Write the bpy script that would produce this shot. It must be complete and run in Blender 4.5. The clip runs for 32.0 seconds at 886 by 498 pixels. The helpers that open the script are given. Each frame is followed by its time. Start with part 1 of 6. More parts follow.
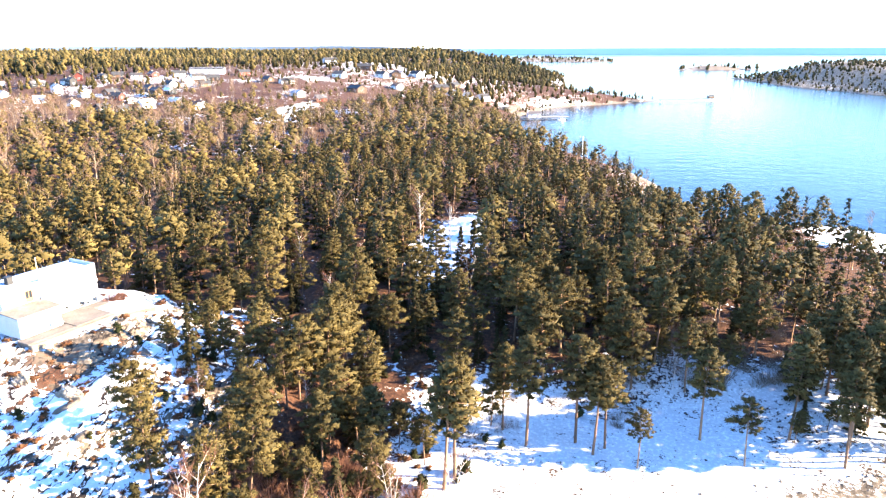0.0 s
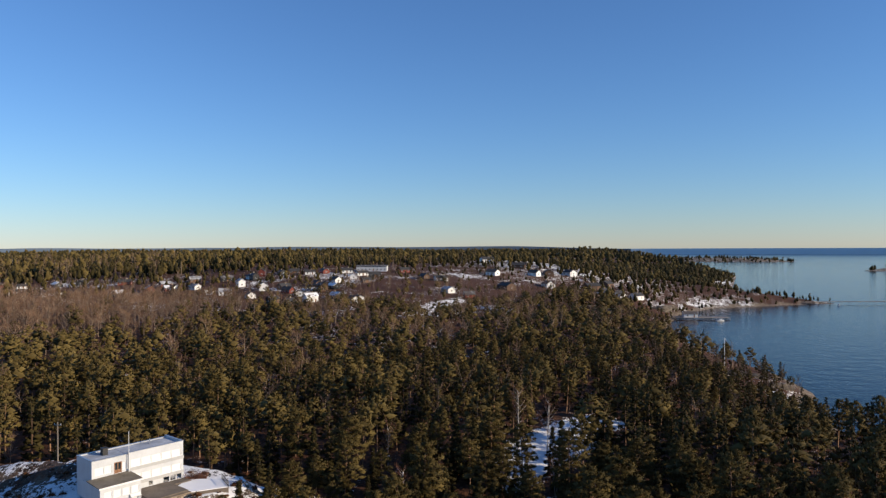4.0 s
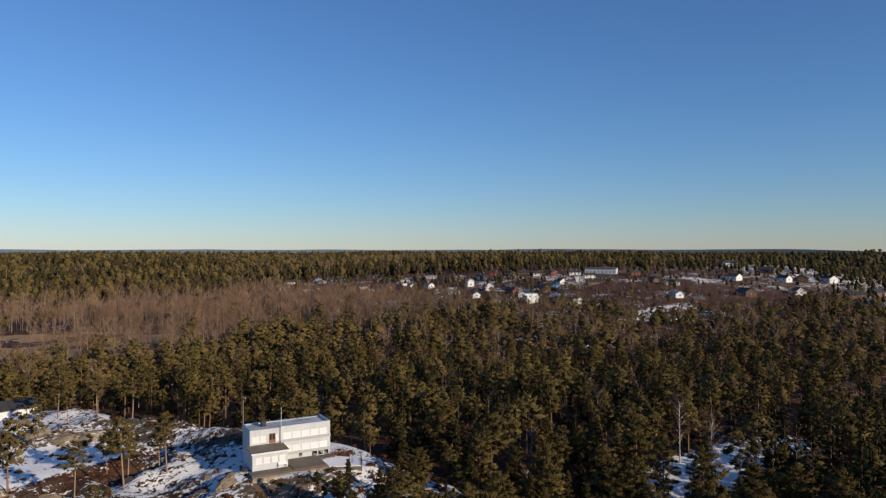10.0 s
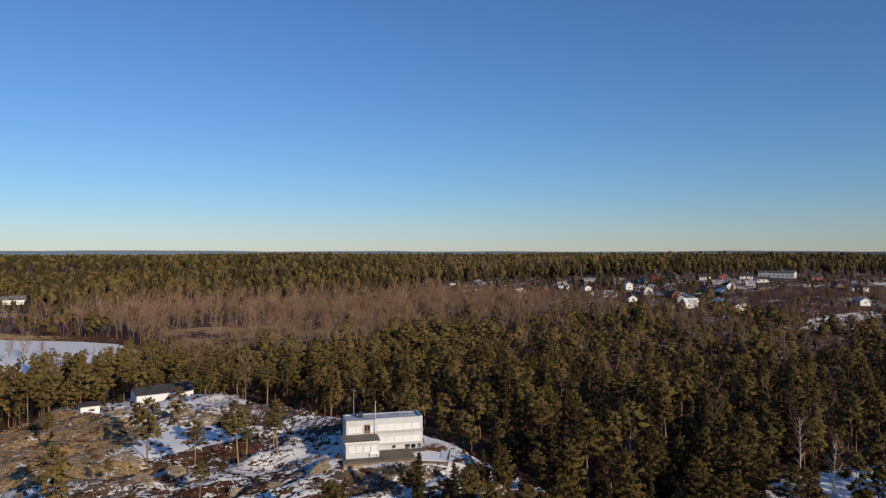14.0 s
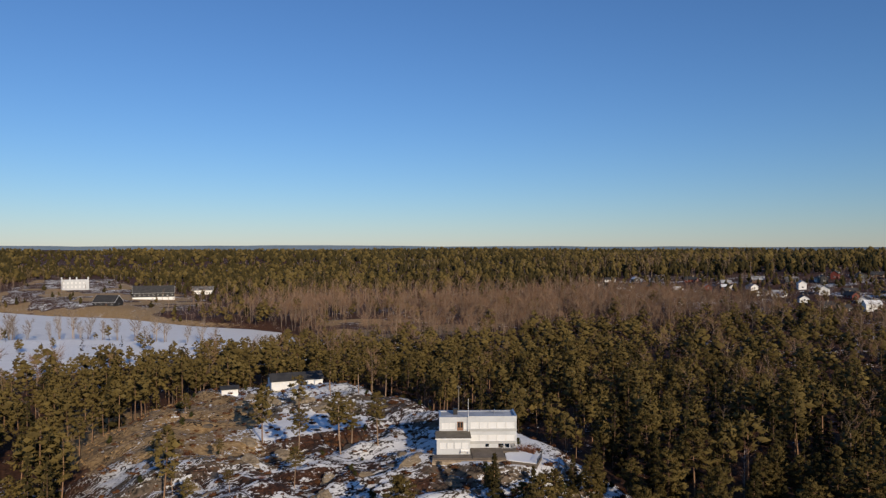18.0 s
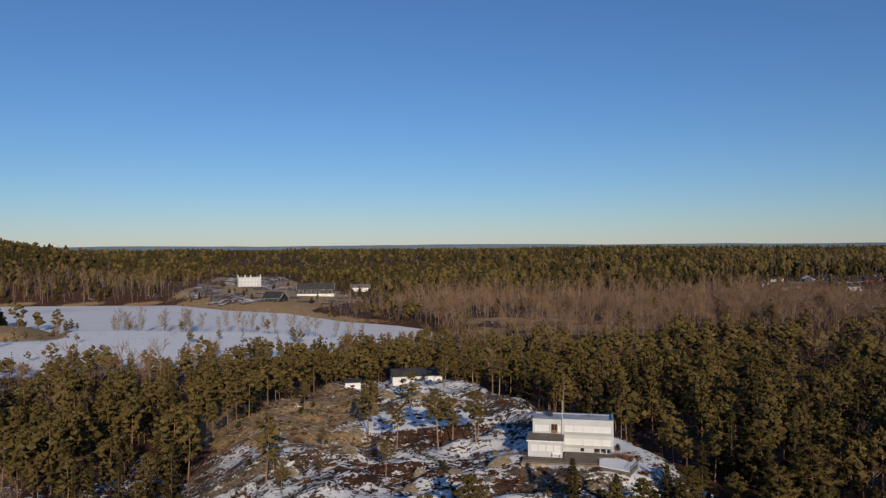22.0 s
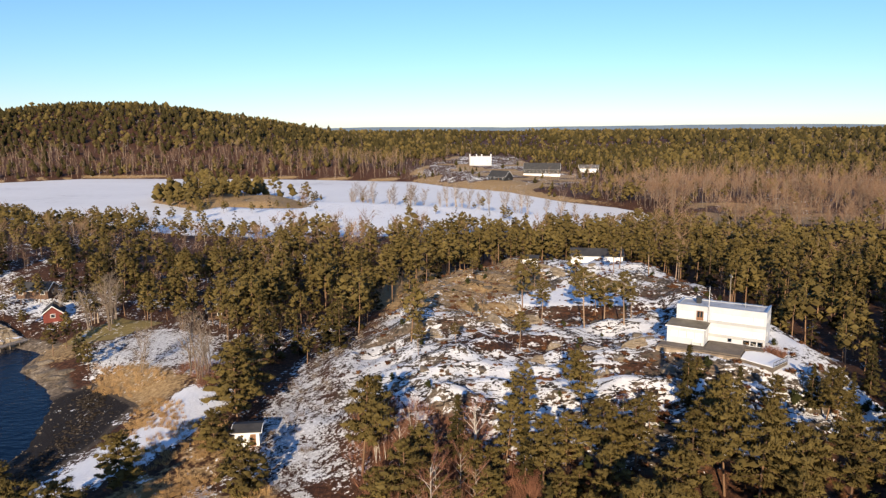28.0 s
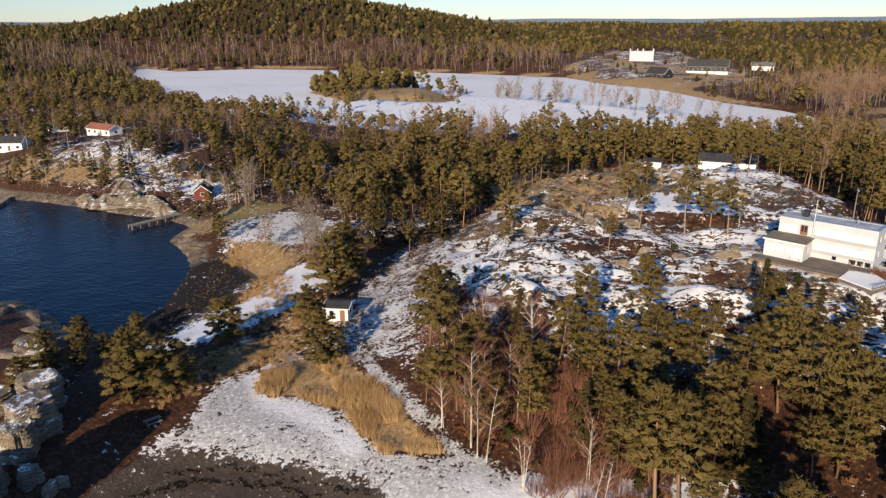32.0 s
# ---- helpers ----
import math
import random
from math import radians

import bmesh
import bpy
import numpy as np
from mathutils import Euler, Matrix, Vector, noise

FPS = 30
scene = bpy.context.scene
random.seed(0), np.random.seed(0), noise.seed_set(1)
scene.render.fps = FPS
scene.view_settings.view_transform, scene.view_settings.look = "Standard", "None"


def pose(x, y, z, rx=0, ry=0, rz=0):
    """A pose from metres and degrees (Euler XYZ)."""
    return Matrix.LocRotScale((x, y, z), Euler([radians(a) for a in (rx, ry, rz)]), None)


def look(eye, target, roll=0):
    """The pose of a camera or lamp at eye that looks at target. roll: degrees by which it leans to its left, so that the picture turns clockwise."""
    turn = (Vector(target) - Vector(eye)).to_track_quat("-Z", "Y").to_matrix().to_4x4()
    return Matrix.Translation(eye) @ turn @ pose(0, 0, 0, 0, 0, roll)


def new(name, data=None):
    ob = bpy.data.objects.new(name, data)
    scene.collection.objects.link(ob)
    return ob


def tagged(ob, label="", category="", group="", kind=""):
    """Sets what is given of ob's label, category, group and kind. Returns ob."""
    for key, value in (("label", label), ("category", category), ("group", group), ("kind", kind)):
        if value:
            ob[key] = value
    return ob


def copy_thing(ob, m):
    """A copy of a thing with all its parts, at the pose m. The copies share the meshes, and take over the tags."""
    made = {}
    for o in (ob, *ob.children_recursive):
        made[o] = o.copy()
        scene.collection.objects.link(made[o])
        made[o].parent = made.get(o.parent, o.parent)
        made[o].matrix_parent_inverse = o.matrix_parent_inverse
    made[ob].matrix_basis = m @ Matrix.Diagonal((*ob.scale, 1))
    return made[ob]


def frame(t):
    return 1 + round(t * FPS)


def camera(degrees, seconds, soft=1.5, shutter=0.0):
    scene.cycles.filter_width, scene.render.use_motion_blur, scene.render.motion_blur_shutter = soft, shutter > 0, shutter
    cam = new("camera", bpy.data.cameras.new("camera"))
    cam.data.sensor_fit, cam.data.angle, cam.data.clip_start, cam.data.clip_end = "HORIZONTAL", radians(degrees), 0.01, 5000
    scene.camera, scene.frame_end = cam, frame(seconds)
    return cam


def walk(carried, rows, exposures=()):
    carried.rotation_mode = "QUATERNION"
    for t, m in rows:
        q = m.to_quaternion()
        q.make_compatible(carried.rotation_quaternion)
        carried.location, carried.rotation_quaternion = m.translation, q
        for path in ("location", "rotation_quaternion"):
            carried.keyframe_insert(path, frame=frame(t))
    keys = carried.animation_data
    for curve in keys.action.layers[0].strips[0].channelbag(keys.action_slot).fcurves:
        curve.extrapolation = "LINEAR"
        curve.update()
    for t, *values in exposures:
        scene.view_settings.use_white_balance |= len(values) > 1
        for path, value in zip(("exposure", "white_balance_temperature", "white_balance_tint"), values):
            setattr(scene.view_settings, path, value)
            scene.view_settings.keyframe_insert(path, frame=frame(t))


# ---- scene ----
cam = camera(63.78, 32.0, 1.3)
# seconds, eye, target, roll
PATH = [
    (0, (0.00, 0.00, 56.00), (-0.00, 96.15, 28.51), -0.26),
    (0.5, (1.94, -0.07, 56.01), (-0.79, 97.12, 32.60), -0.27),
    (1, (3.93, -0.17, 56.01), (-1.66, 97.75, 36.52), -0.29),
    (2, (8.10, -0.42, 55.96), (-3.35, 98.28, 44.74), -0.31),
    (3, (12.29, -0.14, 55.94), (-5.06, 98.31, 53.29), -0.32),
    (3.5, (14.38, 0.16, 55.91), (-6.00, 98.06, 55.10), -0.31),
    (5.5, (22.18, 1.85, 55.72), (-9.71, 96.63, 55.35), -0.18),
    (6, (23.95, 2.36, 55.67), (-10.77, 96.13, 55.39), -0.17),
    (7, (27.45, 3.45, 55.56), (-12.71, 95.04, 55.44), -0.15),
    (8, (30.98, 4.68, 55.48), (-14.37, 93.80, 55.43), -0.14),
    (9, (34.69, 6.05, 55.43), (-15.93, 92.29, 55.49), -0.12),
    (10, (38.58, 7.63, 55.46), (-17.18, 90.64, 55.56), -0.09),
    (11, (42.62, 9.48, 55.56), (-18.33, 88.77, 55.74), -0.06),
    (12, (46.57, 11.60, 55.65), (-19.26, 86.88, 55.91), -0.06),
    (13, (50.18, 13.99, 55.65), (-20.20, 85.03, 55.90), -0.06),
    (14, (53.29, 16.77, 55.63), (-21.13, 83.56, 55.99), -0.05),
    (14.5, (54.61, 18.34, 55.64), (-21.85, 82.78, 55.92), -0.03),
    (16.5, (58.70, 24.98, 55.88), (-24.99, 79.72, 55.90), 0.09),
    (17, (59.52, 26.53, 55.98), (-25.76, 78.76, 55.92), 0.08),
    (18, (61.05, 29.54, 56.17), (-26.95, 77.04, 55.83), 0.02),
    (19, (62.52, 32.52, 56.28), (-28.01, 75.02, 55.89), -0.09),
    (20, (63.84, 35.64, 56.32), (-28.87, 73.12, 55.83), -0.21),
    (21, (64.93, 39.01, 56.28), (-29.81, 71.01, 55.80), -0.30),
    (22, (65.78, 42.51, 56.15), (-30.65, 68.97, 55.67), -0.36),
    (22.5, (66.13, 44.26, 56.05), (-31.05, 67.86, 55.55), -0.38),
    (23, (66.41, 46.01, 55.93), (-31.42, 66.70, 54.96), -0.40),
    (23.5, (66.65, 47.74, 55.79), (-31.70, 65.76, 54.24), -0.41),
    (24, (66.82, 49.46, 55.65), (-31.98, 64.61, 52.70), -0.43),
    (25, (67.03, 52.84, 55.33), (-32.32, 62.31, 48.97), -0.46),
    (25.5, (67.08, 54.49, 55.18), (-32.37, 61.19, 47.15), -0.46),
    (27.5, (67.33, 60.87, 54.69), (-31.43, 56.21, 39.67), -0.43),
    (28, (67.47, 62.43, 54.61), (-30.84, 54.99, 37.86), -0.42),
    (29, (67.87, 65.60, 54.54), (-29.25, 52.94, 34.37), -0.39),
    (30, (68.21, 68.82, 54.58), (-27.29, 50.88, 30.94), -0.37),
    (30.5, (68.26, 70.47, 54.65), (-26.19, 49.94, 28.98), -0.36),
    (31, (68.24, 72.13, 54.73), (-25.18, 48.91, 27.63), -0.35),
    (31.5, (68.17, 73.81, 54.84), (-24.03, 47.98, 25.98), -0.34),
    (32, (68.08, 75.49, 54.95), (-22.80, 47.07, 24.40), -0.34),
]
# the clip's own exposure: bright at first, dark against the sky, brighter again when the view drops
STOPS = [(0.0, 2.7), (2.0, 2.8), (2.5, 2.2), (3.0, 1.5), (3.5, 0.6), (4.2, 0.15), (5.5, 0.0), (13.0, -0.2), (20.0, -0.38), (23.0, -0.5),
         (24.0, -0.25), (25.0, 0.12), (27.5, 0.52), (29.0, 0.68), (30.5, 0.62), (32.0, 0.44)]
EXPOSURES = [(t, s + (0.36 if t < 1 else 0.18 if t < 2.1 else 0.12 if t < 4 else -0.06 if t < 24 else -0.13), 5950 if t < 4 else 5850 if t < 24 else 6100, 16) for t, s in STOPS]
walk(cam, [(t, look(eye, target, roll)) for t, eye, target, roll in PATH], EXPOSURES)

# ---- light: low winter sun behind the last view, clear sky ----
SUN_UP, SUN_TURN = 18.5, 93.0   # degrees over the horizon; clockwise from +y
world = bpy.data.worlds.new("winter_sky")
scene.world = world
world.use_nodes = True
wt = world.node_tree
sky = wt.nodes.new("ShaderNodeTexSky")
sky.sky_type, sky.sun_disc = "NISHITA", False
sky.sun_elevation, sky.sun_rotation = radians(SUN_UP), radians(SUN_TURN)
sky.air_density, sky.dust_density, sky.ozone_density = 1.1, 0.0, 6.3
wt.links.new(sky.outputs[0], wt.nodes["Background"].inputs[0])
wt.nodes["Background"].inputs[1].default_value = 0.112
sun_data = bpy.data.lights.new("sun", "SUN")
sun_data.energy, sun_data.angle, sun_data.color = 5.0, radians(0.53), (1.0, 0.81, 0.52)
sun = new("sun", sun_data)
sun_way = Vector((math.sin(radians(SUN_TURN)) * math.cos(radians(SUN_UP)), math.cos(radians(SUN_TURN)) * math.cos(radians(SUN_UP)), math.sin(radians(SUN_UP))))
sun.matrix_world = look(sun_way * 200, (0, 0, 0))

# ---- materials ----
class Nodes:
    """A material under construction: short calls for the nodes in use."""

    def __init__(self, name):
        self.m = bpy.data.materials.new(name)
        self.m.use_nodes = True
        self.t = self.m.node_tree
        self.out = self.t.nodes["Principled BSDF"]
        self.where = self.t.nodes.new("ShaderNodeNewGeometry")

    def add(self, kind):
        return self.t.nodes.new(kind)

    def link(self, a, b):
        self.t.links.new(a, b)

    def noise(self, scale, detail=3.0, rough=0.6, source=None, stretch=None):
        n = self.add("ShaderNodeTexNoise")
        n.inputs["Scale"].default_value, n.inputs["Detail"].default_value, n.inputs["Roughness"].default_value = scale, detail, rough
        source = source or self.where.outputs["Position"]
        if stretch:
            mp = self.add("ShaderNodeMapping")
            mp.inputs["Scale"].default_value = stretch
            self.link(source, mp.inputs["Vector"])
            source = mp.outputs["Vector"]
        self.link(source, n.inputs["Vector"])
        return n.outputs["Fac"]

    def math(self, op, a, b=0.0, clamp=False):
        n = self.add("ShaderNodeMath")
        n.operation, n.use_clamp = op, clamp
        for slot, v in enumerate((a, b)):
            if isinstance(v, (int, float)):
                n.inputs[slot].default_value = v
            else:
                self.link(v, n.inputs[slot])
        return n.outputs[0]

    def ramp(self, fac, stops):
        n = self.add("ShaderNodeValToRGB")
        e = n.color_ramp.elements
        while len(e) < len(stops):
            e.new(0.5)
        for el, (p, c) in zip(e, stops):
            el.position, el.color = p, (*c, 1) if len(c) == 3 else c
        self.link(fac, n.inputs[0])
        return n.outputs[0]

    def mix(self, fac, a, b):
        n = self.add("ShaderNodeMix")
        n.data_type = "RGBA"
        for slot, v in ((0, fac), (6, a), (7, b)):
            if isinstance(v, (int, float)):
                n.inputs[slot].default_value = v
            elif isinstance(v, tuple):
                n.inputs[slot].default_value = (*v, 1)
            else:
                self.link(v, n.inputs[slot])
        return n.outputs[2]

    def edge(self, v, low, high):
        n = self.add("ShaderNodeMapRange")
        n.interpolation_type = "SMOOTHSTEP"
        n.inputs[1].default_value, n.inputs[2].default_value = low, high
        self.link(v, n.inputs[0])
        return n.outputs[0]

    def attr(self, name):
        n = self.add("ShaderNodeAttribute")
        n.attribute_name = name
        return n.outputs["Fac"]

    def bump(self, height, strength, distance):
        n = self.add("ShaderNodeBump")
        n.inputs["Strength"].default_value, n.inputs["Distance"].default_value = strength, distance
        self.link(height, n.inputs["Height"])
        self.link(n.outputs[0], self.out.inputs["Normal"])

    def done(self, color, rough=0.8, metal=0.0, spec=0.4):
        if isinstance(color, tuple):
            self.out.inputs["Base Color"].default_value = (*color, 1)
        else:
            self.link(color, self.out.inputs["Base Color"])
        if isinstance(rough, (int, float)):
            self.out.inputs["Roughness"].default_value = rough
        else:
            self.link(rough, self.out.inputs["Roughness"])
        self.out.inputs["Metallic"].default_value = metal
        self.out.inputs["Specular IOR Level"].default_value = spec
        return self.m


def grained(name, colors, scale, fine=8.0, rough=0.8, bump=0.3, depth=0.02, stretch=None, vary=0.0, metal=0.0, spec=0.4):
    """A surface that wanders between colours at two sizes of grain; vary: how far whole things differ."""
    k = Nodes(name)
    big, small = k.noise(scale, 4.0, stretch=stretch), k.noise(fine, 3.0, stretch=stretch)
    fac = k.math("ADD", k.math("MULTIPLY", big, 0.65), k.math("MULTIPLY", small, 0.35))
    if vary:
        info = k.add("ShaderNodeObjectInfo")
        fac = k.math("ADD", fac, k.math("MULTIPLY", k.math("SUBTRACT", info.outputs["Random"], 0.5), vary))
    steps = [(0.28 + 0.44 * i / max(1, len(colors) - 1), c) for i, c in enumerate(colors)]
    color = k.ramp(fac, steps)
    if bump:
        k.bump(small, bump, depth)
    return k.done(color, rough, metal, spec)


def leafy(name, dark, mid, light, rough=0.65):
    """Foliage: clumps differ singly, trees differ by a slow wander over the place."""
    k = Nodes(name)
    slow = k.noise(0.13, 2.0)
    fac = k.math("ADD", k.math("MULTIPLY", slow, 0.85), k.math("MULTIPLY", k.where.outputs["Random Per Island"], 0.24))
    k.out.inputs["Diffuse Roughness"].default_value = 1.0
    return k.done(k.ramp(fac, [(0.25, dark), (0.55, mid), (0.85, light)]), rough, 0.0, 0.06)


NEEDLES = leafy("pine_needles", (0.06, 0.044, 0.0155), (0.112, 0.083, 0.028), (0.172, 0.127, 0.042))
SPRUCE = leafy("spruce_needles", (0.022, 0.018, 0.007), (0.047, 0.038, 0.014), (0.08, 0.062, 0.022))
TWIGS = leafy("bare_twigs", (0.14, 0.08, 0.047), (0.23, 0.142, 0.09), (0.33, 0.22, 0.145), 0.85)
BIRCH_TWIGS = leafy("birch_twigs", (0.15, 0.065, 0.042), (0.22, 0.105, 0.066), (0.27, 0.15, 0.1), 0.85)
GREY_TWIGS = leafy("alder_twigs", (0.14, 0.105, 0.08), (0.21, 0.165, 0.125), (0.3, 0.24, 0.18), 0.85)
REED = leafy("dry_reed", (0.28, 0.165, 0.07), (0.43, 0.275, 0.125), (0.56, 0.4, 0.21), 0.85)
PINE_BARK = grained("pine_bark", [(0.09, 0.055, 0.035), (0.2, 0.115, 0.065), (0.3, 0.18, 0.1)], 0.6, 6, 0.9, 0.6, 0.05, (1, 1, 0.3), 0.3)
PALE_PINE_BARK = grained("pale_pine_bark", [(0.17, 0.11, 0.07), (0.34, 0.235, 0.155), (0.47, 0.34, 0.24)], 0.6, 6, 0.9, 0.6, 0.05, (1, 1, 0.3), 0.25)
BIRCH_BARK = grained("birch_bark", [(0.22, 0.17, 0.13), (0.55, 0.49, 0.42), (0.7, 0.64, 0.56)], 1.2, 5, 0.75, 0.3, 0.02, (1, 1, 0.25), 0.25)
GREY_BARK = grained("grey_bark", [(0.13, 0.095, 0.065), (0.28, 0.215, 0.155), (0.45, 0.36, 0.28)], 0.8, 6, 0.9, 0.5, 0.03, (1, 1, 0.3), 0.25)
FAR_BARK = grained("brown_grey_bark", [(0.1, 0.066, 0.043), (0.22, 0.16, 0.11), (0.4, 0.31, 0.23)], 0.8, 6, 0.9, 0.0)
WHITE_PAINT = grained("white_render", [(0.48, 0.49, 0.49), (0.57, 0.58, 0.585), (0.63, 0.64, 0.645)], 0.4, 5, 0.75, 0.15, 0.01, None, 0.05)
WHITE_WOOD = grained("white_boards", [(0.68, 0.66, 0.62), (0.8, 0.79, 0.76), (0.84, 0.83, 0.8)], 0.5, 4, 0.6, 0.2, 0.01, (1, 1, 0.2), 0.12)
ROCK = grained("shore_rock", [(0.05, 0.04, 0.03), (0.14, 0.112, 0.082), (0.27, 0.22, 0.165)], 0.35, 2.4, 0.9, 0.9, 0.25, None, 0.15)
WEED = grained("dark_seaweed", [(0.02, 0.015, 0.01), (0.05, 0.035, 0.02), (0.09, 0.06, 0.035)], 1.5, 9, 0.6, 0.8, 0.05)
SNOW = grained("snow_cover", [(0.84, 0.83, 0.81), (0.88, 0.875, 0.86), (0.91, 0.905, 0.895)], 0.3, 4, 0.7, 0.25, 0.03, None, 0.0, 0.0, 0.2)
GLASS = Nodes("window_glass").done((0.025, 0.03, 0.035), 0.06, 0.0, 0.6)


def crag_rock():
    """Weathered layered rock: pale faces, dark seams along the layers, snow caught on level tops."""
    k = Nodes("layered_rock")
    up = k.add("ShaderNodeSeparateXYZ")
    k.link(k.where.outputs["Normal"], up.inputs[0])
    big, seams, fine = k.noise(0.4, 4), k.noise(1.0, 4, 0.7, None, (0.35, 0.35, 3.2)), k.noise(3.5, 4)
    fac = k.math("ADD", k.math("MULTIPLY", big, 0.35), k.math("ADD", k.math("MULTIPLY", seams, 0.4), k.math("MULTIPLY", fine, 0.25)))
    rock = k.ramp(fac, [(0.32, (0.045, 0.034, 0.024)), (0.46, (0.19, 0.15, 0.105)), (0.66, (0.4, 0.33, 0.235))])
    level = k.math("ADD", k.math("MULTIPLY", k.math("SUBTRACT", up.outputs["Z"], 0.86), 1.4), k.math("MULTIPLY", k.math("SUBTRACT", big, 0.56), 2.2))
    color = k.mix(k.edge(k.math("ADD", level, k.math("MULTIPLY", k.math("SUBTRACT", fine, 0.5), 0.6)), 0.1, 0.2), rock, (0.82, 0.84, 0.87))
    k.bump(k.math("ADD", seams, k.math("MULTIPLY", fine, 0.5)), 0.9, 0.2)
    return k.done(color, 0.9, 0.0, 0.25)


LAYERED = crag_rock()

# ---- the lie of the land ----
def lattice(ix, iy, seed):
    h = (ix.astype(np.int64) * 374761393 + iy.astype(np.int64) * 668265263 + seed * 1442695041) & 0x7FFFFFFF
    h = ((h ^ (h >> 13)) * 1274126177) & 0x7FFFFFFF
    return ((h ^ (h >> 16)) & 0xFFFF) / 65535.0


def wander(x, y, size, octaves=3, seed=0):
    """Smooth noise over the plan, 0 to 1."""
    total, weight, amp = 0.0, 0.0, 1.0
    for o in range(octaves):
        u, v = x / size * 2**o + 17.3 * o, y / size * 2**o - 9.1 * o
        i, j = np.floor(u), np.floor(v)
        f, g = u - i, v - j
        f, g = f * f * (3 - 2 * f), g * g * (3 - 2 * g)
        a, b = lattice(i, j, seed + o), lattice(i + 1, j, seed + o)
        c, d = lattice(i, j + 1, seed + o), lattice(i + 1, j + 1, seed + o)
        total = total + amp * ((a * (1 - f) + b * f) * (1 - g) + (c * (1 - f) + d * f) * g)
        weight, amp = weight + amp, amp * 0.5
    return total / weight


def inside(x, y, outline):
    """Metres inside an outline of the plan, negative outside."""
    best, within = np.full(np.shape(x), 1e18), np.zeros(np.shape(x), bool)
    for (ax, ay), (bx, by) in zip(outline, outline[1:] + outline[:1]):
        ex, ey = bx - ax, by - ay
        k = np.clip(((x - ax) * ex + (y - ay) * ey) / (ex * ex + ey * ey), 0, 1)
        best = np.minimum(best, (x - ax - k * ex) ** 2 + (y - ay - k * ey) ** 2)
        if by != ay:
            within ^= ((ay > y) != (by > y)) & (x < (bx - ax) * (y - ay) / (by - ay) + ax)
    return np.where(within, 1, -1) * np.sqrt(best)


def along(x, y, line):
    """Metres from a line of the plan."""
    best = np.full(np.shape(x), 1e18)
    for (ax, ay), (bx, by) in zip(line, line[1:]):
        ex, ey = bx - ax, by - ay
        k = np.clip(((x - ax) * ex + (y - ay) * ey) / (ex * ex + ey * ey), 0, 1)
        best = np.minimum(best, (x - ax - k * ex) ** 2 + (y - ay - k * ey) ** 2)
    return np.sqrt(best)


def step(v, low, high):
    k = np.clip((v - low) / (high - low), 0, 1)
    return k * k * (3 - 2 * k)


def bell(x, y, cx, cy, sx, sy, turn=0.0):
    c, s = math.cos(radians(turn)), math.sin(radians(turn))
    u, v = (x - cx) * c + (y - cy) * s, (y - cy) * c - (x - cx) * s
    return np.exp(-0.5 * ((u / sx) ** 2 + (v / sy) ** 2))


SEA = [(15, 17), (9, 38), (13, 58), (22, 70), (40, 73), (60, 78), (85, 98), (120, 140), (138, 175), (142, 198), (126, 216),
       (100, 222), (82, 234), (79, 262), (89, 290), (84, 330), (64, 386), (55, 440), (52, 512), (66, 600), (100, 668), (150, 700), (205, 738),
       (226, 748), (200, 772), (160, 800), (150, 900), (169, 1006), (235, 1400), (216, 1914), (60, 3411), (100, 5200), (5200, 5200),
       (5200, -5200), (-300, -5200), (-300, -600), (-190, -330), (-125, -190), (-106, -131), (-107, -118), (-105, -98), (-101, -78),
       (-100, -61), (-95, -50), (-82, -47), (-73, -35), (-65, -28), (-56, -24), (-44, -19), (-29, -19), (-27, -28), (-33, -38),
       (-37, -50), (-30, -62), (-5, -58), (25, -30), (32, -5), (24, 10)]
LAKE = [(-698, -564), (-650, -470), (-713, -407), (-711, -323), (-703, -194), (-686, -118), (-660, -24), (-590, 23), (-542, 72),
        (-461, 111), (-422, 143), (-395, 156), (-347, 158), (-330, 140), (-350, 105), (-375, 78), (-400, 46), (-415, 10), (-430, -30), (-440, -72), (-388, -130), (-335, -150), (-300, -165),
        (-350, -240), (-440, -330), (-600, -490)]
LAKE_ISLE = [(-452, -200), (-505, -216), (-534, -176), (-505, -130), (-445, -70), (-376, -62), (-378, -130), (-412, -152)]
EDGE_WOOD = [(-12, 53), (-22, 57), (-30, 63), (-37, 74), (-35, 83), (-40, 92), (-41, 102), (-47, 114), (-40, 126), (-4, 128), (-2, 80), (-6, 62)]
MARSH = [(-445, -70), (-430, -30), (-415, 10), (-400, 46), (-375, 78), (-350, 105), (-330, 140), (-300, 120), (-270, 40), (-262, 5), (-252, -30), (-262, -95), (-300, -160), (-335, -150), (-384, -132), (-380, -66)]
MEADOW = [(-392, 226), (-330, 262), (-298, 276), (-288, 236), (-292, 200), (-296, 170), (-320, 160), (-350, 172), (-400, 186)]
EAST_SHORE = [(489, 1249), (470, 994), (486, 805), (560, 640), (1500, 500), (2500, 900), (2400, 1700), (1200, 1500), (700, 1330)]
SKERRIES = [(512, 1650), (640, 1640), (740, 1690), (700, 1760), (560, 1740)]
FAR_ISLE = [(150, 2700), (480, 2500), (620, 2560), (600, 2800), (220, 3000)]
ROCK_TOP = [(-24, 88), (-30, 66), (-34, 50), (-52, 37), (-78, 34), (-103, 36), (-128, 40), (-168, 62), (-172, 100), (-140, 118), (-90, 116),
            (-62, 122), (-40, 116)]
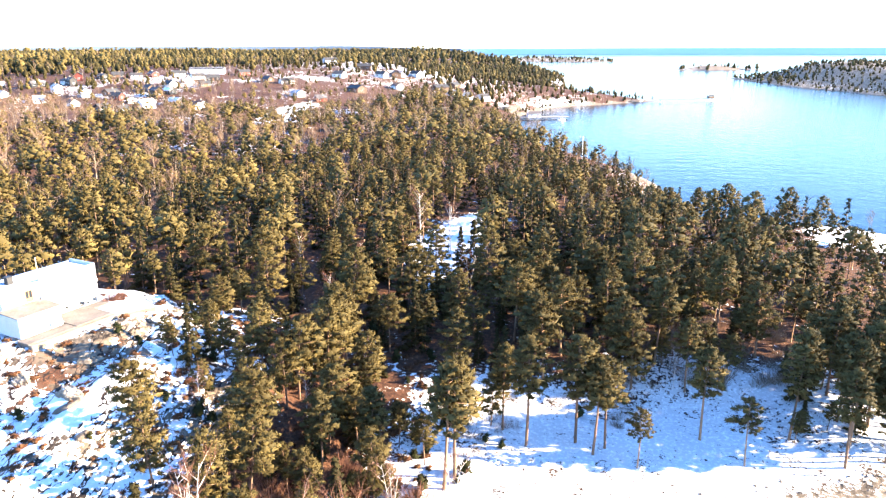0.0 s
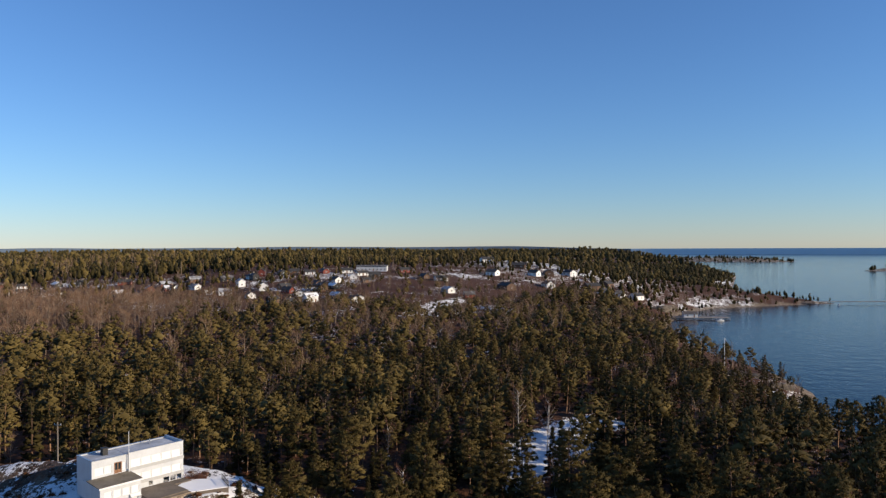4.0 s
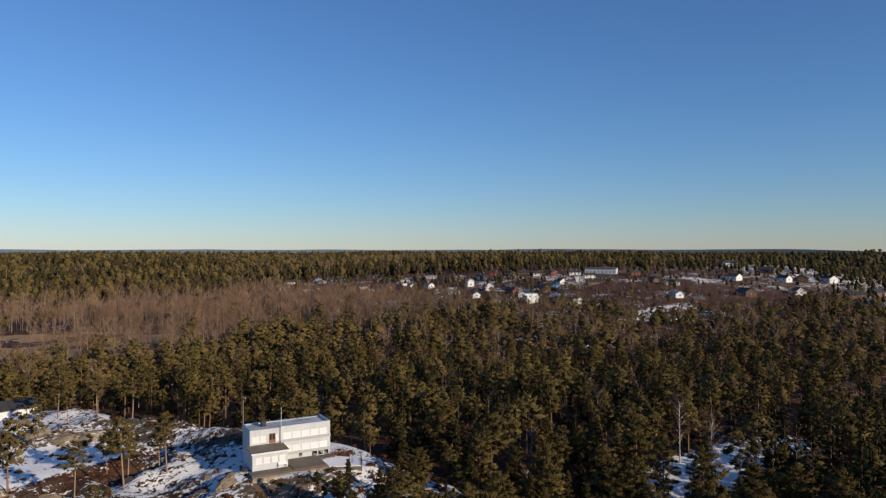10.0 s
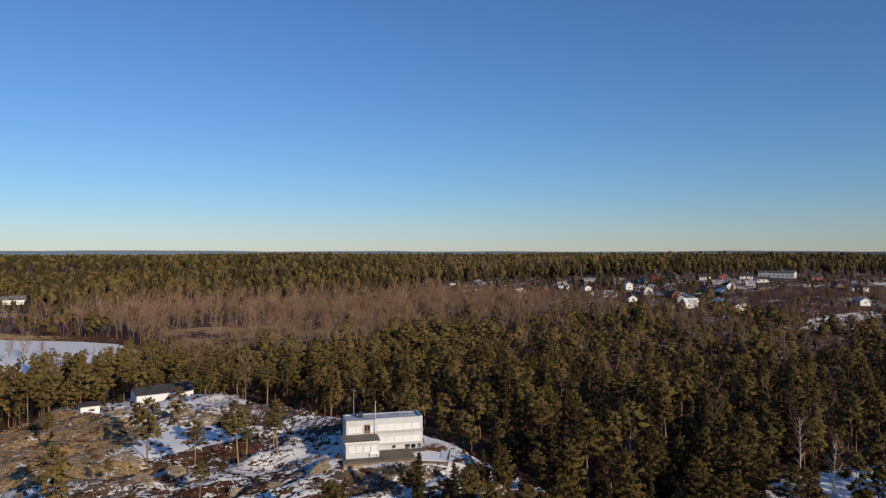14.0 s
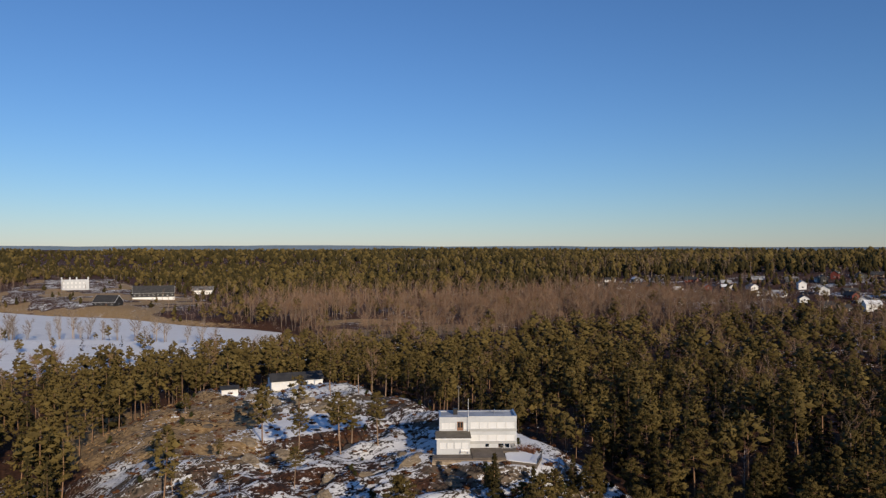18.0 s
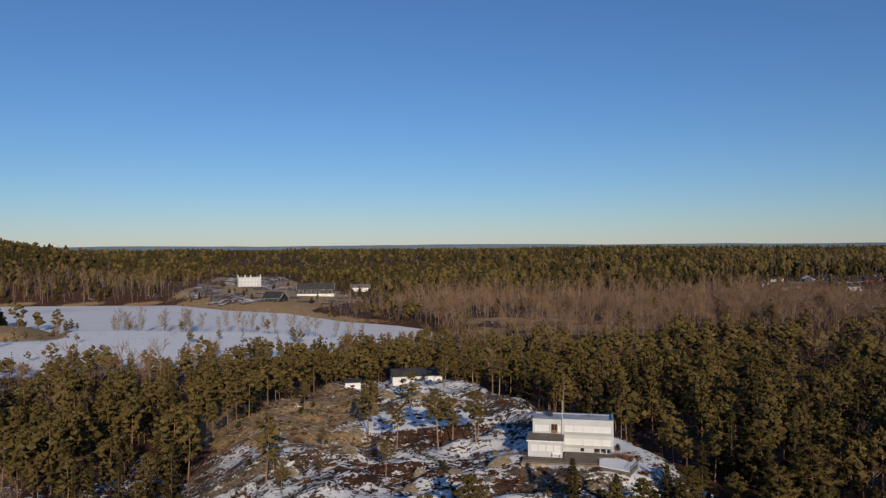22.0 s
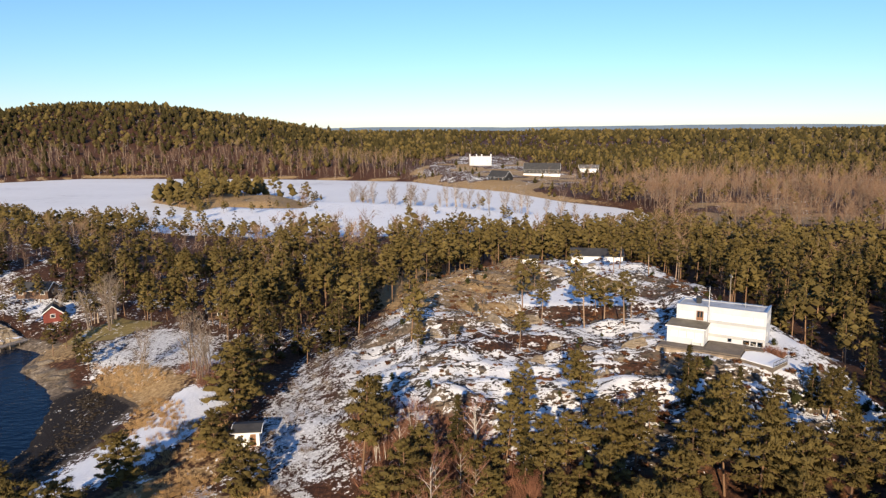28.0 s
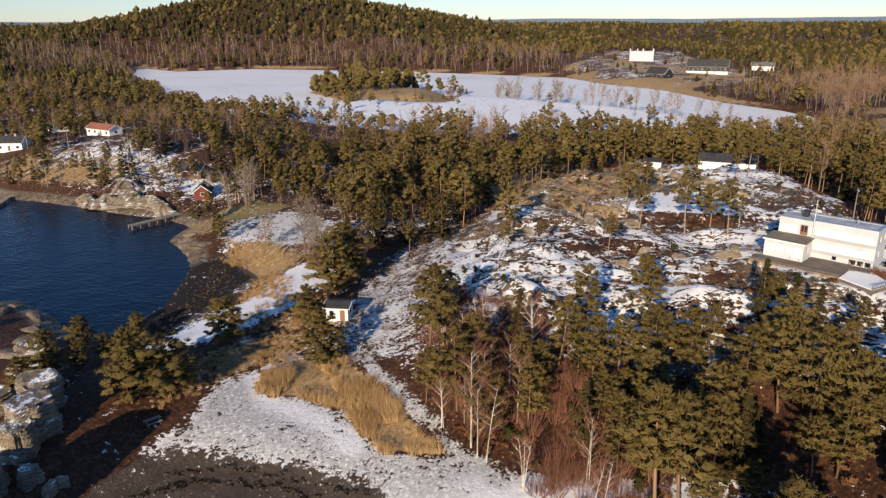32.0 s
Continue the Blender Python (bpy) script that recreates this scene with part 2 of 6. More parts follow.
BEACH = [(12, 13), (2, 14.2), (-0.5, 18.5), (-1.3, 24), (-1.1, 28), (-1.7, 33), (-0.9, 37.5), (-0.8, 42), (0.9, 47.6), (4, 60), (14, 64), (12, 40), (16, 18)]
COVE_MUD = [(-61, -9), (-45, -8), (-32, -9), (-27, -16), (-44, -20), (-56, -25), (-65, -29), (-72, -24)]
SHORE_SNOW = [(2, 14.2), (-5, 16.4), (-11.3, 14.8), (-15.4, 14.5), (-20.4, 17.7), (-26.8, 19.8), (-24.4, 22), (-18.3, 19), (-13.2, 21), (-14, 28), (-12.6, 35), (-9.5, 38.4),
              (-5, 43.8), (-5.4, 52), (-5, 60), (-8, 72), (-6, 86), (20, 96), (44, 96), (48, 80), (24, 76), (10, 68), (4, 60), (0.9, 47.6), (-0.8, 42), (-1.7, 33), (-1.1, 28), (-0.5, 18.5)]
REED_BED = [(-18.3, 19.4), (-13.6, 21.4), (-14.8, 28), (-13.2, 35), (-10.6, 38.4), (-5.6, 44), (-7.2, 51), (-13.1, 44.7), (-20.5, 36.4), (-24.5, 29.3), (-24.4, 22.6)]
COVE_SNOW = [(-20, -3), (-30, -6), (-48, 1), (-64, 0), (-62, 10), (-42, 9), (-28, 4)]
LAWN_SNOW = [(-97, -38), (-80, -28), (-70, -14), (-73, 3), (-95, -6), (-104, -24)]
LAWN = [(-97, -47), (-118, -43), (-110, -26), (-97, -33)]
SLOPE_RUN = [(-22, 36), (-34, 33), (-58, 30), (-80, 31), (-98, 36)]
FOOT_PATH = [(-58, 24), (-40, 27), (-33, 29.5), (-26.4, 31.2), (-21.4, 37.6), (-16, 43.7), (-10.6, 49.8), (-8.1, 52.5), (-5, 60)]
LANE = [(-76, 126), (-66, 123), (-56, 120), (-46, 119), (-38, 121)]
POND = [(-98, 50), (-97, 61), (-96, 72), (-96, 80), (-95, 91), (-100, 96), (-114, 90), (-113, 76), (-107, 66), (-104, 56)]
BARE_WOOD = [(-262, 175), (-235, 300), (-190, 372), (-260, 430), (-420, 430), (-560, 330), (-600, 210), (-470, 150), (-335, 166)]
TOWN = [(-480, 470), (-330, 395), (-190, 385), (-70, 410), (-30, 470), (-20, 560), (-10, 660), (-120, 640), (-260, 560), (-470, 540)]
SNOW_WOOD = [(-10, 84), (0, 76), (20, 74), (60, 80), (74, 96), (64, 108), (40, 110), (10, 106), (-4, 100)]
VILLA_FIELD = [(-530, 84), (-600, 15), (-690, -25), (-840, 10), (-850, 80), (-720, 110), (-675, 145), (-600, 142), (-545, 115)]
YARD = [(-57.5, 91.4), (-43.5, 109.5), (-46, 116), (-62, 119), (-71, 107), (-73, 97.5)]
GLADES = [[(-4, 140), (6, 156), (12, 182), (18, 200), (10, 204), (0, 186), (-8, 160)], [(98, 176), (126, 170), (134, 200), (108, 208)],
          [(-106, 392), (-104, 420), (-99, 448), (-86, 476), (-78, 470), (-84, 440), (-74, 425), (-80, 404)]]


def land(x, y):
    """Height of the ground, metres over the sea."""
    x, y = np.asarray(x, float), np.asarray(y, float)
    sea, lake, isle = inside(x, y, SEA), inside(x, y, LAKE), inside(x, y, LAKE_ISLE)
    east = np.maximum(np.maximum(inside(x, y, EAST_SHORE), inside(x, y, SKERRIES)), inside(x, y, FAR_ISLE))
    h = 4.0 + 4.0 * bell(x, y, -20, 170, 80, 60) + 27 * bell(x, y, -160, 640, 300, 190) + 24 * bell(x, y, -760, 820, 460, 230) + 9 * bell(x, y, -62, 715, 60, 50)
    h = h + 84 * bell(x, y, -1213, -640, 350, 270, 30) + 9 * bell(x, y, -160, -130, 45, 40) + 4 * bell(x, y, -280, -270, 70, 100)
    h = h + 12 * bell(x, y, -920, 60, 130, 80) + 24 * step(np.hypot(x, y), 900, 2200) + 3 * bell(x, y, 112, 190, 30, 30)
    h = h + 10 * step(wander(x, y, 420, 3, 5), 0.35, 0.9) * step(np.hypot(x + 100, y - 100), 450, 900)
    h = h + 2.2 * (wander(x, y, 60, 3, 1) - 0.5) * step(-sea, 5, 60)
    # the bare rock hill with the house
    hill = inside(x, y, ROCK_TOP)
    rise = step(hill, -16, 14)
    crag = wander(x, y, 14, 4, 2)
    h = h + rise * (8.9 + 2.2 * bell(x, y, -60, 106, 20, 20) - 1.3 * bell(x, y, -45, 97, 5, 14, -23) + 0.2 * bell(x, y, -150, 84, 22, 22) + 2.0 * bell(x, y, -84, 48, 14, 10)
                    - 2.2 * bell(x, y, -89, 74, 6, 18) - 2.2 * bell(x, y, -141, 70, 6, 7))
    ledge = np.abs(wander(x, y * 0.33 + x * 0.1, 5.0, 3, 35) - 0.5) * 2
    h = h + step(hill, -10, 2) * (1 - step(inside(x, y, YARD), -3, 2)) * (1 - step(inside(x, y, POND), -4, 1)) * (0.9 - 2.6 * ledge)
    rough = step(hill, -14, 2) * (1 - step(inside(x, y, YARD), -3, 2)) * (1 - step(inside(x, y, POND), -5, 1))
    h = h + rough * ((crag - 0.5) * 4.6 + np.abs(wander(x, y, 9, 3, 3) - 0.5) * 3.4 + (wander(x, y, 4.2, 2, 31) - 0.5) * 2.0 - 0.8)
    h = np.where(inside(x, y, YARD) > 0, h * (1 - step(inside(x, y, YARD), 0, 1.5)) + 16.1 * step(inside(x, y, YARD), 0, 1.5), h)
    pool = step(inside(x, y, POND), -4, 2)
    h = h * (1 - pool) + pool * (13.8 + 0.25 * wander(x, y, 7, 2, 33))
    # shores
    low = np.maximum(step(inside(x, y, SHORE_SNOW), -14, -1), step(inside(x, y, BEACH), -6, 0))
    h = h * (1 - low) + low * (2.6 - 2.0 * step(inside(x, y, BEACH), -5, 6))
    h = h * (1 - 0.8 * step(inside(x, y, COVE_MUD), -12, 0)) + 0.1 * step(inside(x, y, COVE_MUD), -12, 0)
    cliff = step(inside(x, y, [(11, 9), (17, 5), (10, -8), (-6, -12), (-10, 0), (0, 5)]), -4, 3)
    h = h + cliff * (0.9 + 2.4 * (wander(x, y, 6, 3, 8) - 0.4))
    h = h + 5.0 * step(inside(x, y, [(-108, -99), (-103, -70), (-108, -62), (-126, -76), (-128, -96)]), -3, 8) * (0.5 + wander(x, y, 8, 3, 9))
    coast = -sea
    flat = np.where((np.hypot(x - 0, y - 40) < 45) | (np.hypot(x + 60, y + 20) < 55), 14.0, 26.0)
    flat = np.where(y > 380, 75.0, flat)
    h = np.where(coast > 0, h * (1 - np.exp(-coast / flat)) + 0.15, np.maximum(-6, coast * 0.25))
    h = np.where((lake > 0) & (isle < 0), np.maximum(-2.5, -0.2 - 0.15 * np.minimum(lake, -isle)), h)
    bank = np.maximum(-lake, 0)
    h = np.where((lake <= 0) & (coast > 0), np.minimum(h, 0.6 + bank * 0.22 + 0.15 * wander(x, y, 9, 2, 4) * np.minimum(bank, 6)), h)
    h = np.where(isle > 0, 0.4 + 6.5 * step(isle, 0, 30) * (0.5 + wander(x, y, 30, 2, 6)), h)
    h = np.where(east > 0, 0.4 + 30 * step(east, 0, 140) * (0.55 + 0.6 * wander(x, y, 200, 2, 7)) * np.where(y > 2400, 0.4, 1), h)
    return h


def height(x, y):
    return float(land(np.array([float(x)]), np.array([float(y)]))[0])


def sheet(name, co, faces, material, attributes=(), smooth=True):
    """A mesh object out of arrays: places, triangles or quads, and floats at the points."""
    mesh = bpy.data.meshes.new(name)
    n, k = len(faces), faces.shape[1]
    mesh.vertices.add(len(co))
    mesh.vertices.foreach_set("co", np.ascontiguousarray(co, np.float32).ravel())
    mesh.loops.add(n * k)
    mesh.loops.foreach_set("vertex_index", np.ascontiguousarray(faces, np.int32).ravel())
    mesh.polygons.add(n)
    mesh.polygons.foreach_set("loop_start", np.arange(0, n * k, k, dtype=np.int32))
    for m in material if isinstance(material, (list, tuple)) else (material,):
        mesh.materials.append(m)
    for key, values in attributes:
        mesh.attributes.new(key, "FLOAT", "POINT").data.foreach_set("value", np.ascontiguousarray(values, np.float32))
    mesh.update(calc_edges=True)
    mesh.polygons.foreach_set("use_smooth", np.full(n, smooth))
    return new(name, mesh)


def ground_material():
    k = Nodes("winter_ground")
    up = k.add("ShaderNodeSeparateXYZ")
    k.link(k.where.outputs["Normal"], up.inputs[0])
    wide, mid, fine, grit = k.noise(0.06, 3), k.noise(0.33, 4), k.noise(1.3, 4), k.noise(6.0, 3)
    rock = k.ramp(k.math("ADD", k.math("MULTIPLY", mid, 0.5), k.math("MULTIPLY", fine, 0.5)),
                  [(0.36, (0.028, 0.021, 0.015)), (0.5, (0.17, 0.128, 0.085)), (0.64, (0.37, 0.295, 0.205))])
    heath = k.ramp(k.math("ADD", k.math("MULTIPLY", fine, 0.6), k.math("MULTIPLY", grit, 0.4)),
                   [(0.34, (0.012, 0.006, 0.004)), (0.5, (0.068, 0.028, 0.013)), (0.66, (0.185, 0.085, 0.038))])
    straw = k.ramp(fine, [(0.3, (0.19, 0.115, 0.05)), (0.52, (0.36, 0.235, 0.105)), (0.7, (0.5, 0.355, 0.175))])
    lawn = k.ramp(fine, [(0.3, (0.19, 0.14, 0.042)), (0.7, (0.32, 0.24, 0.085))])
    mud = k.ramp(k.math("ADD", k.math("MULTIPLY", mid, 0.4), k.math("MULTIPLY", grit, 0.6)),
                 [(0.3, (0.02, 0.015, 0.01)), (0.52, (0.085, 0.064, 0.044)), (0.72, (0.17, 0.13, 0.09))])
    snow = k.ramp(mid, [(0.3, (0.84, 0.83, 0.81)), (0.7, (0.91, 0.905, 0.89))])
    snow = k.mix(k.math("MULTIPLY", k.attr("trod"), k.edge(k.noise(1.9, 4, 0.7), 0.3, 0.54)), snow, (0.46, 0.445, 0.425))
    wobble = k.math("ADD", k.math("MULTIPLY", k.math("SUBTRACT", mid, 0.5), 1.1), k.math("MULTIPLY", k.math("SUBTRACT", fine, 0.5), 0.9))
    color = k.mix(k.edge(k.math("ADD", k.attr("heath"), wobble), 0.38, 0.62), rock, heath)
    color = k.mix(k.edge(k.math("ADD", k.attr("straw"), k.math("MULTIPLY", wobble, 0.7)), 0.4, 0.6), color, straw)
    color = k.mix(k.edge(k.attr("lawn"), 0.4, 0.6), color, lawn)
    color = k.mix(k.edge(k.math("ADD", k.attr("mud"), k.math("MULTIPLY", wobble, 0.5)), 0.4, 0.6), color, mud)
    color = k.mix(k.edge(k.attr("mud"), 1.2, 1.7), color, k.ramp(grit, [(0.35, (0.008, 0.006, 0.005)), (0.55, (0.022, 0.016, 0.011)), (0.75, (0.06, 0.045, 0.03))]))
    crack = k.math("ABSOLUTE", k.math("SUBTRACT", k.noise(0.42, 3, 0.6, None, (1.0, 0.35, 1.0)), 0.5))
    color = k.mix(k.math("MULTIPLY", k.attr("ledge"), k.math("SUBTRACT", 1.0, k.edge(crack, 0.006, 0.022))), color, (0.014, 0.01, 0.008))
    tilt = k.math("MULTIPLY", k.math("SUBTRACT", up.outputs["Z"], 0.93), 1.6)
    slow = k.math("MULTIPLY", k.math("SUBTRACT", wide, 0.5), 0.9)
    lies = k.math("ADD", k.math("ADD", k.attr("snow"), tilt), k.math("ADD", k.math("MULTIPLY", k.math("SUBTRACT", fine, 0.5), 0.7), k.math("ADD", wobble, slow)))
    lies = k.math("ADD", lies, k.math("MULTIPLY", k.math("SUBTRACT", grit, 0.5), 0.55))
    lies = k.math("ADD", lies, k.math("MULTIPLY", k.attr("trod"), k.math("ADD", k.math("MULTIPLY", k.math("SUBTRACT", k.noise(2.6, 4, 0.75), 0.5), 1.35), -0.1)))
    strike = k.noise(0.75, 4, 0.65, None, (1.0, 0.3, 1.0))
    lies = k.math("ADD", lies, k.math("MULTIPLY", k.attr("ledge"), k.math("MULTIPLY", k.math("SUBTRACT", strike, 0.5), 2.2)))
    lies = k.math("SUBTRACT", lies, k.math("MULTIPLY", k.attr("ledge"), k.math("MULTIPLY", k.math("SUBTRACT", 1.0, k.edge(crack, 0.006, 0.03)), 0.5)))
    cover = k.edge(lies, 0.48, 0.54)
    color = k.mix(cover, color, snow)
    relief = k.math("ADD", k.math("ADD", k.math("MULTIPLY", fine, 0.7), k.math("MULTIPLY", grit, 0.22)), k.math("MULTIPLY", cover, 0.45))
    k.bump(relief, 0.7, 0.36)
    return k.done(color, 0.85, 0.0, 0.25)


def build_ground():
    n, spread, reach, cx, cy = 430, 5.0, 4900.0, -45.0, 55.0
    u = np.sinh(np.linspace(-1, 1, n) * spread) / math.sinh(spread) * reach
    x, y = np.meshgrid(cx + u, cy + u)
    x, y = x.ravel(), y.ravel()
    z = land(x, y)
    sea, hill = inside(x, y, SEA), inside(x, y, ROCK_TOP)
    big, patch = wander(x, y, 90, 3, 11), wander(x, y, 25, 3, 12)
    snow = 0.02 + 0.6 * (patch - 0.5) + 0.4 * (big - 0.5)
    far = step(np.hypot(x, y), 300, 600)
    snow = snow - 0.3 * step(inside(x, y, [(-46, 60), (-4, 66), (60, 100), (80, 240), (-40, 300), (-200, 260), (-180, 130), (-60, 126)]), -4, 8)
    snow = snow * (1 - far) + far * (-0.05 + 0.5 * (patch - 0.5))
    snow = np.maximum(snow, (0.1 + 0.9 * (patch - 0.5)) * step(inside(x, y, TOWN), -30, 10))
    heath = 0.85 + 0 * x
    on_rock = step(hill, -8, 3)
    heath = heath * (1 - on_rock) + on_rock * (0.42 + 1.1 * (wander(x, y, 16, 3, 13) - 0.5) + 0.2 * bell(x, y, -72, 70, 14, 14))
    snow = snow * (1 - on_rock) + on_rock * (0.55 + 1.35 * (wander(x, y, 13, 3, 14) - 0.5) - 0.3 * bell(x, y, -72, 72, 9, 12) + 0.25 * bell(x, y, -68, 45, 20, 8) - 0.16 * bell(x, y, -92, 84, 20, 10) - 0.25 * bell(x, y, -140, 52, 26, 12))
    snow = np.maximum(snow, 0.52 * step(-along(x, y, SLOPE_RUN), -17, -5) * step(-x, 23, 30))
    for area, amount, soft in ((SHORE_SNOW, 0.8, 2.5), (COVE_SNOW, 0.95, 4.5), (LAWN_SNOW, 0.6, 6), (POND, 1.3, 2), (YARD, 0.66, 4), (VILLA_FIELD, 0.26, 12), (MARSH, 0.8, 10), (MEADOW, 0.05, 14)):
        snow = np.maximum(snow, amount * step(inside(x, y, area), -soft, 1))
    snow = np.maximum(snow, 0.5 * step(sea, -40, -10) * (y > 380) * (wander(x, y, 40, 2, 15) > 0.45))
    snow = np.maximum(snow, 0.74 * step(inside(x, y, SNOW_WOOD), -8, 6))
    for area in GLADES:
        snow = np.maximum(snow, (0.85 if area is not GLADES[2] else 0.5) * step(inside(x, y, area), -5, 2))
    snow = np.maximum(snow, 0.62 * step(-along(x, y, FOOT_PATH), -1.9, -0.6))
    snow = np.maximum(snow, 0.72 * step(-along(x, y, LANE), -5.5, -2.5))
    snow = np.maximum(snow, (0.2 + 1.0 * (wander(x, y, 8, 2, 47) - 0.5)) * step(inside(x, y, EDGE_WOOD), -4, 2) * step(-x, 22, 28))
    straw = 0.75 * step(inside(x, y, REED_BED), -2, 1) + 1.25 * bell(x, y, -138, 47, 36, 12, 12) + 0.9 * bell(x, y, -116, 46, 24, 7, 25) + 1.0 * bell(x, y, -138, 60, 20, 10, 25) + 0.85 * step(inside(x, y, LAKE_ISLE), -12, 2)
    straw = np.maximum(straw, 0.75 * bell(x, y, -74, -18, 9, 6)) + 0.5 * bell(x, y, -38, 20, 10, 8) + 0.55 * bell(x, y, -20, 12, 8, 5) + 0.7 * bell(x, y, -66, -5, 9, 6)
    straw = np.maximum(straw, 0.85 * bell(x, y, -132, -122, 13, 36) + 0.7 * bell(x, y, -92, -42, 8, 8))
    straw = np.maximum(straw, 0.75 * step(-np.abs(inside(x, y, LAKE) + 4), -8, -3) * step(-x, 350, 500))
    straw = np.maximum(straw, 0.9 * step(inside(x, y, VILLA_FIELD), -15, 5) * step(wander(x, y, 26, 2, 44), 0.45, 0.55))
    straw = np.maximum(straw, 0.85 * step(inside(x, y, MEADOW), -10, 6) * step(wander(x, y, 14, 2, 46), 0.25, 0.5))
    shore = step(sea, -7, -1.5)
    mud = np.maximum(step(inside(x, y, BEACH), -1.5, 1), 2.0 * step(inside(x, y, COVE_MUD), -2, 1))
    lawn = step(inside(x, y, LAWN), -1.5, 1)
    snow = snow * (1 - 0.9 * step(inside(x, y, COVE_MUD), -1, 1)) * (1 - 0.62 * step(inside(x, y, BEACH), 0, 3)) * (1 - 0.75 * shore) * (1 - lawn)
    snow = snow * (1 - 0.8 * step(straw, 0.3, 0.7))
    heath = heath * (1 - shore)
    snow = snow * (1 - 0.55 * step(inside(x, y, LAKE_ISLE), -10, 0))
    trod = step(inside(x, y, SHORE_SNOW), -2, 1) * (1 - 0.8 * step(-along(x, y, [(-19, 17.5), (-12, 24), (-10, 33), (-6, 40)]), -3, -1)) * step(-y, -62, -52)
    trod = np.maximum(trod, 0.25 * on_rock * (1 - step(inside(x, y, POND), -3, 0)))
    snow = np.maximum(snow, 0.4 * bell(x, y, -25, 690, 90, 60))
    snow = np.maximum(snow, 0.5 * bell(x, y, -124, -74, 16, 24))
    snow = np.maximum(snow, 0.4 * bell(x, y, -146, -120, 14, 24) * (1 - shore))
    trod = np.maximum(trod, step(-along(x, y, FOOT_PATH), -3.0, -1.5))
    trod = np.maximum(trod, 0.7 * step(inside(x, y, LAWN_SNOW), -4, 2))
    trod = np.maximum(trod, 0.65 * step(-along(x, y, SLOPE_RUN), -18, -6) * step(-x, 24, 32))
    trod = np.maximum(trod, 0.7 * step(inside(x, y, SNOW_WOOD), -6, 4))
    i = np.arange(n * n).reshape(n, n)
    quads = np.stack([i[:-1, :-1], i[:-1, 1:], i[1:, 1:], i[1:, :-1]], -1).reshape(-1, 4)
    ob = sheet("ground", np.stack([x, y, z], -1), quads, ground_material(),
               (("snow", snow), ("heath", heath), ("straw", straw), ("mud", mud), ("lawn", lawn), ("trod", trod), ("ledge", on_rock * (1 - step(inside(x, y, POND), -4, 0)) * (1 - step(inside(x, y, YARD), -3, 1)))))
    tagged(ob, "rocky wooded ground with patchy snow, heather and dry grass", "ground", kind="structure")


def flat_sheet(name, outline, z, material, label, category):
    bm = bmesh.new()
    bm.faces.new([bm.verts.new((px, py, z)) for px, py in outline])
    bmesh.ops.triangulate(bm, faces=bm.faces[:])
    mesh = bpy.data.meshes.new(name)
    bm.to_mesh(mesh)
    bm.free()
    mesh.materials.append(material)
    return tagged(new(name, mesh), label, category, kind="structure")


build_ground()
k = Nodes("fjord_water")
k.bump(k.math("ADD", k.noise(0.9, 3, stretch=(1, 0.45, 1)), k.math("MULTIPLY", k.noise(0.12, 2), 1.5)), 0.5, 0.3)
WATER = k.done(k.ramp(k.noise(0.01, 3), [(0.35, (0.002, 0.007, 0.018)), (0.65, (0.003, 0.012, 0.032))]), 0.08, 0.0, 0.05)
k = Nodes("snowy_ice")
ice_big, ice_fine = k.noise(0.012, 4, stretch=(1, 0.5, 1)), k.noise(0.15, 3)
k.bump(ice_fine, 0.15, 0.1)
ICE = k.done(k.ramp(k.math("ADD", k.math("MULTIPLY", ice_big, 0.7), k.math("MULTIPLY", ice_fine, 0.3)),
                    [(0.3, (0.55, 0.53, 0.5)), (0.42, (0.8, 0.78, 0.74)), (0.7, (0.9, 0.88, 0.84))]), 0.6, 0.0, 0.3)
flat_sheet("water", [(-4900, -4900), (4900, -4900), (4900, 4900), (-4900, 4900)], 0.0, WATER, "dark blue fjord water, lightly rippled", "water")
flat_sheet("frozen_lake", LAKE, 0.4, ICE, "frozen inlet, ice covered in thin snow", "ice")


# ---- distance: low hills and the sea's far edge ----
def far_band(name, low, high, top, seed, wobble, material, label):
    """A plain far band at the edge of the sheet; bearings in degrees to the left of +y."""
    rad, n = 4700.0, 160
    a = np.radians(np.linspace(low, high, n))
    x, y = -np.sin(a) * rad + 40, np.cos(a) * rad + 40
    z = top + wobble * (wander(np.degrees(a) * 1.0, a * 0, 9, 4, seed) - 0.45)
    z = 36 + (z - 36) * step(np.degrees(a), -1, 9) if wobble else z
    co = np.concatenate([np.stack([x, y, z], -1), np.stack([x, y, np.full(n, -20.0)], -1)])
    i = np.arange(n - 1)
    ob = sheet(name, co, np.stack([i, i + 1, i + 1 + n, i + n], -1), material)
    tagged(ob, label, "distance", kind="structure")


# the blue of distant haze is put into the hill colour
HAZE_BLUE_HILL = grained("hazy_far_hills", [(0.09, 0.13, 0.19), (0.11, 0.155, 0.22), (0.14, 0.18, 0.25)], 0.004, 0.02, 1.0, 0.0)
# this pale sea tone holds painted haze and reflected sky
HAZED_SEA = grained("hazed_far_sea", [(0.74, 0.82, 0.86), (0.78, 0.85, 0.88)], 0.003, 0.02, 0.6, 0.0)
far_band("backdrop", -1.0, 160.0, 60.0, 3, 22.0, HAZE_BLUE_HILL, "low hills on the far horizon, painted blue for haze")
far_band("backdrop", -60.0, -1.0, 36.0, 4, 0.0, HAZED_SEA, "far edge of the sea, painted pale for haze and reflected sky")

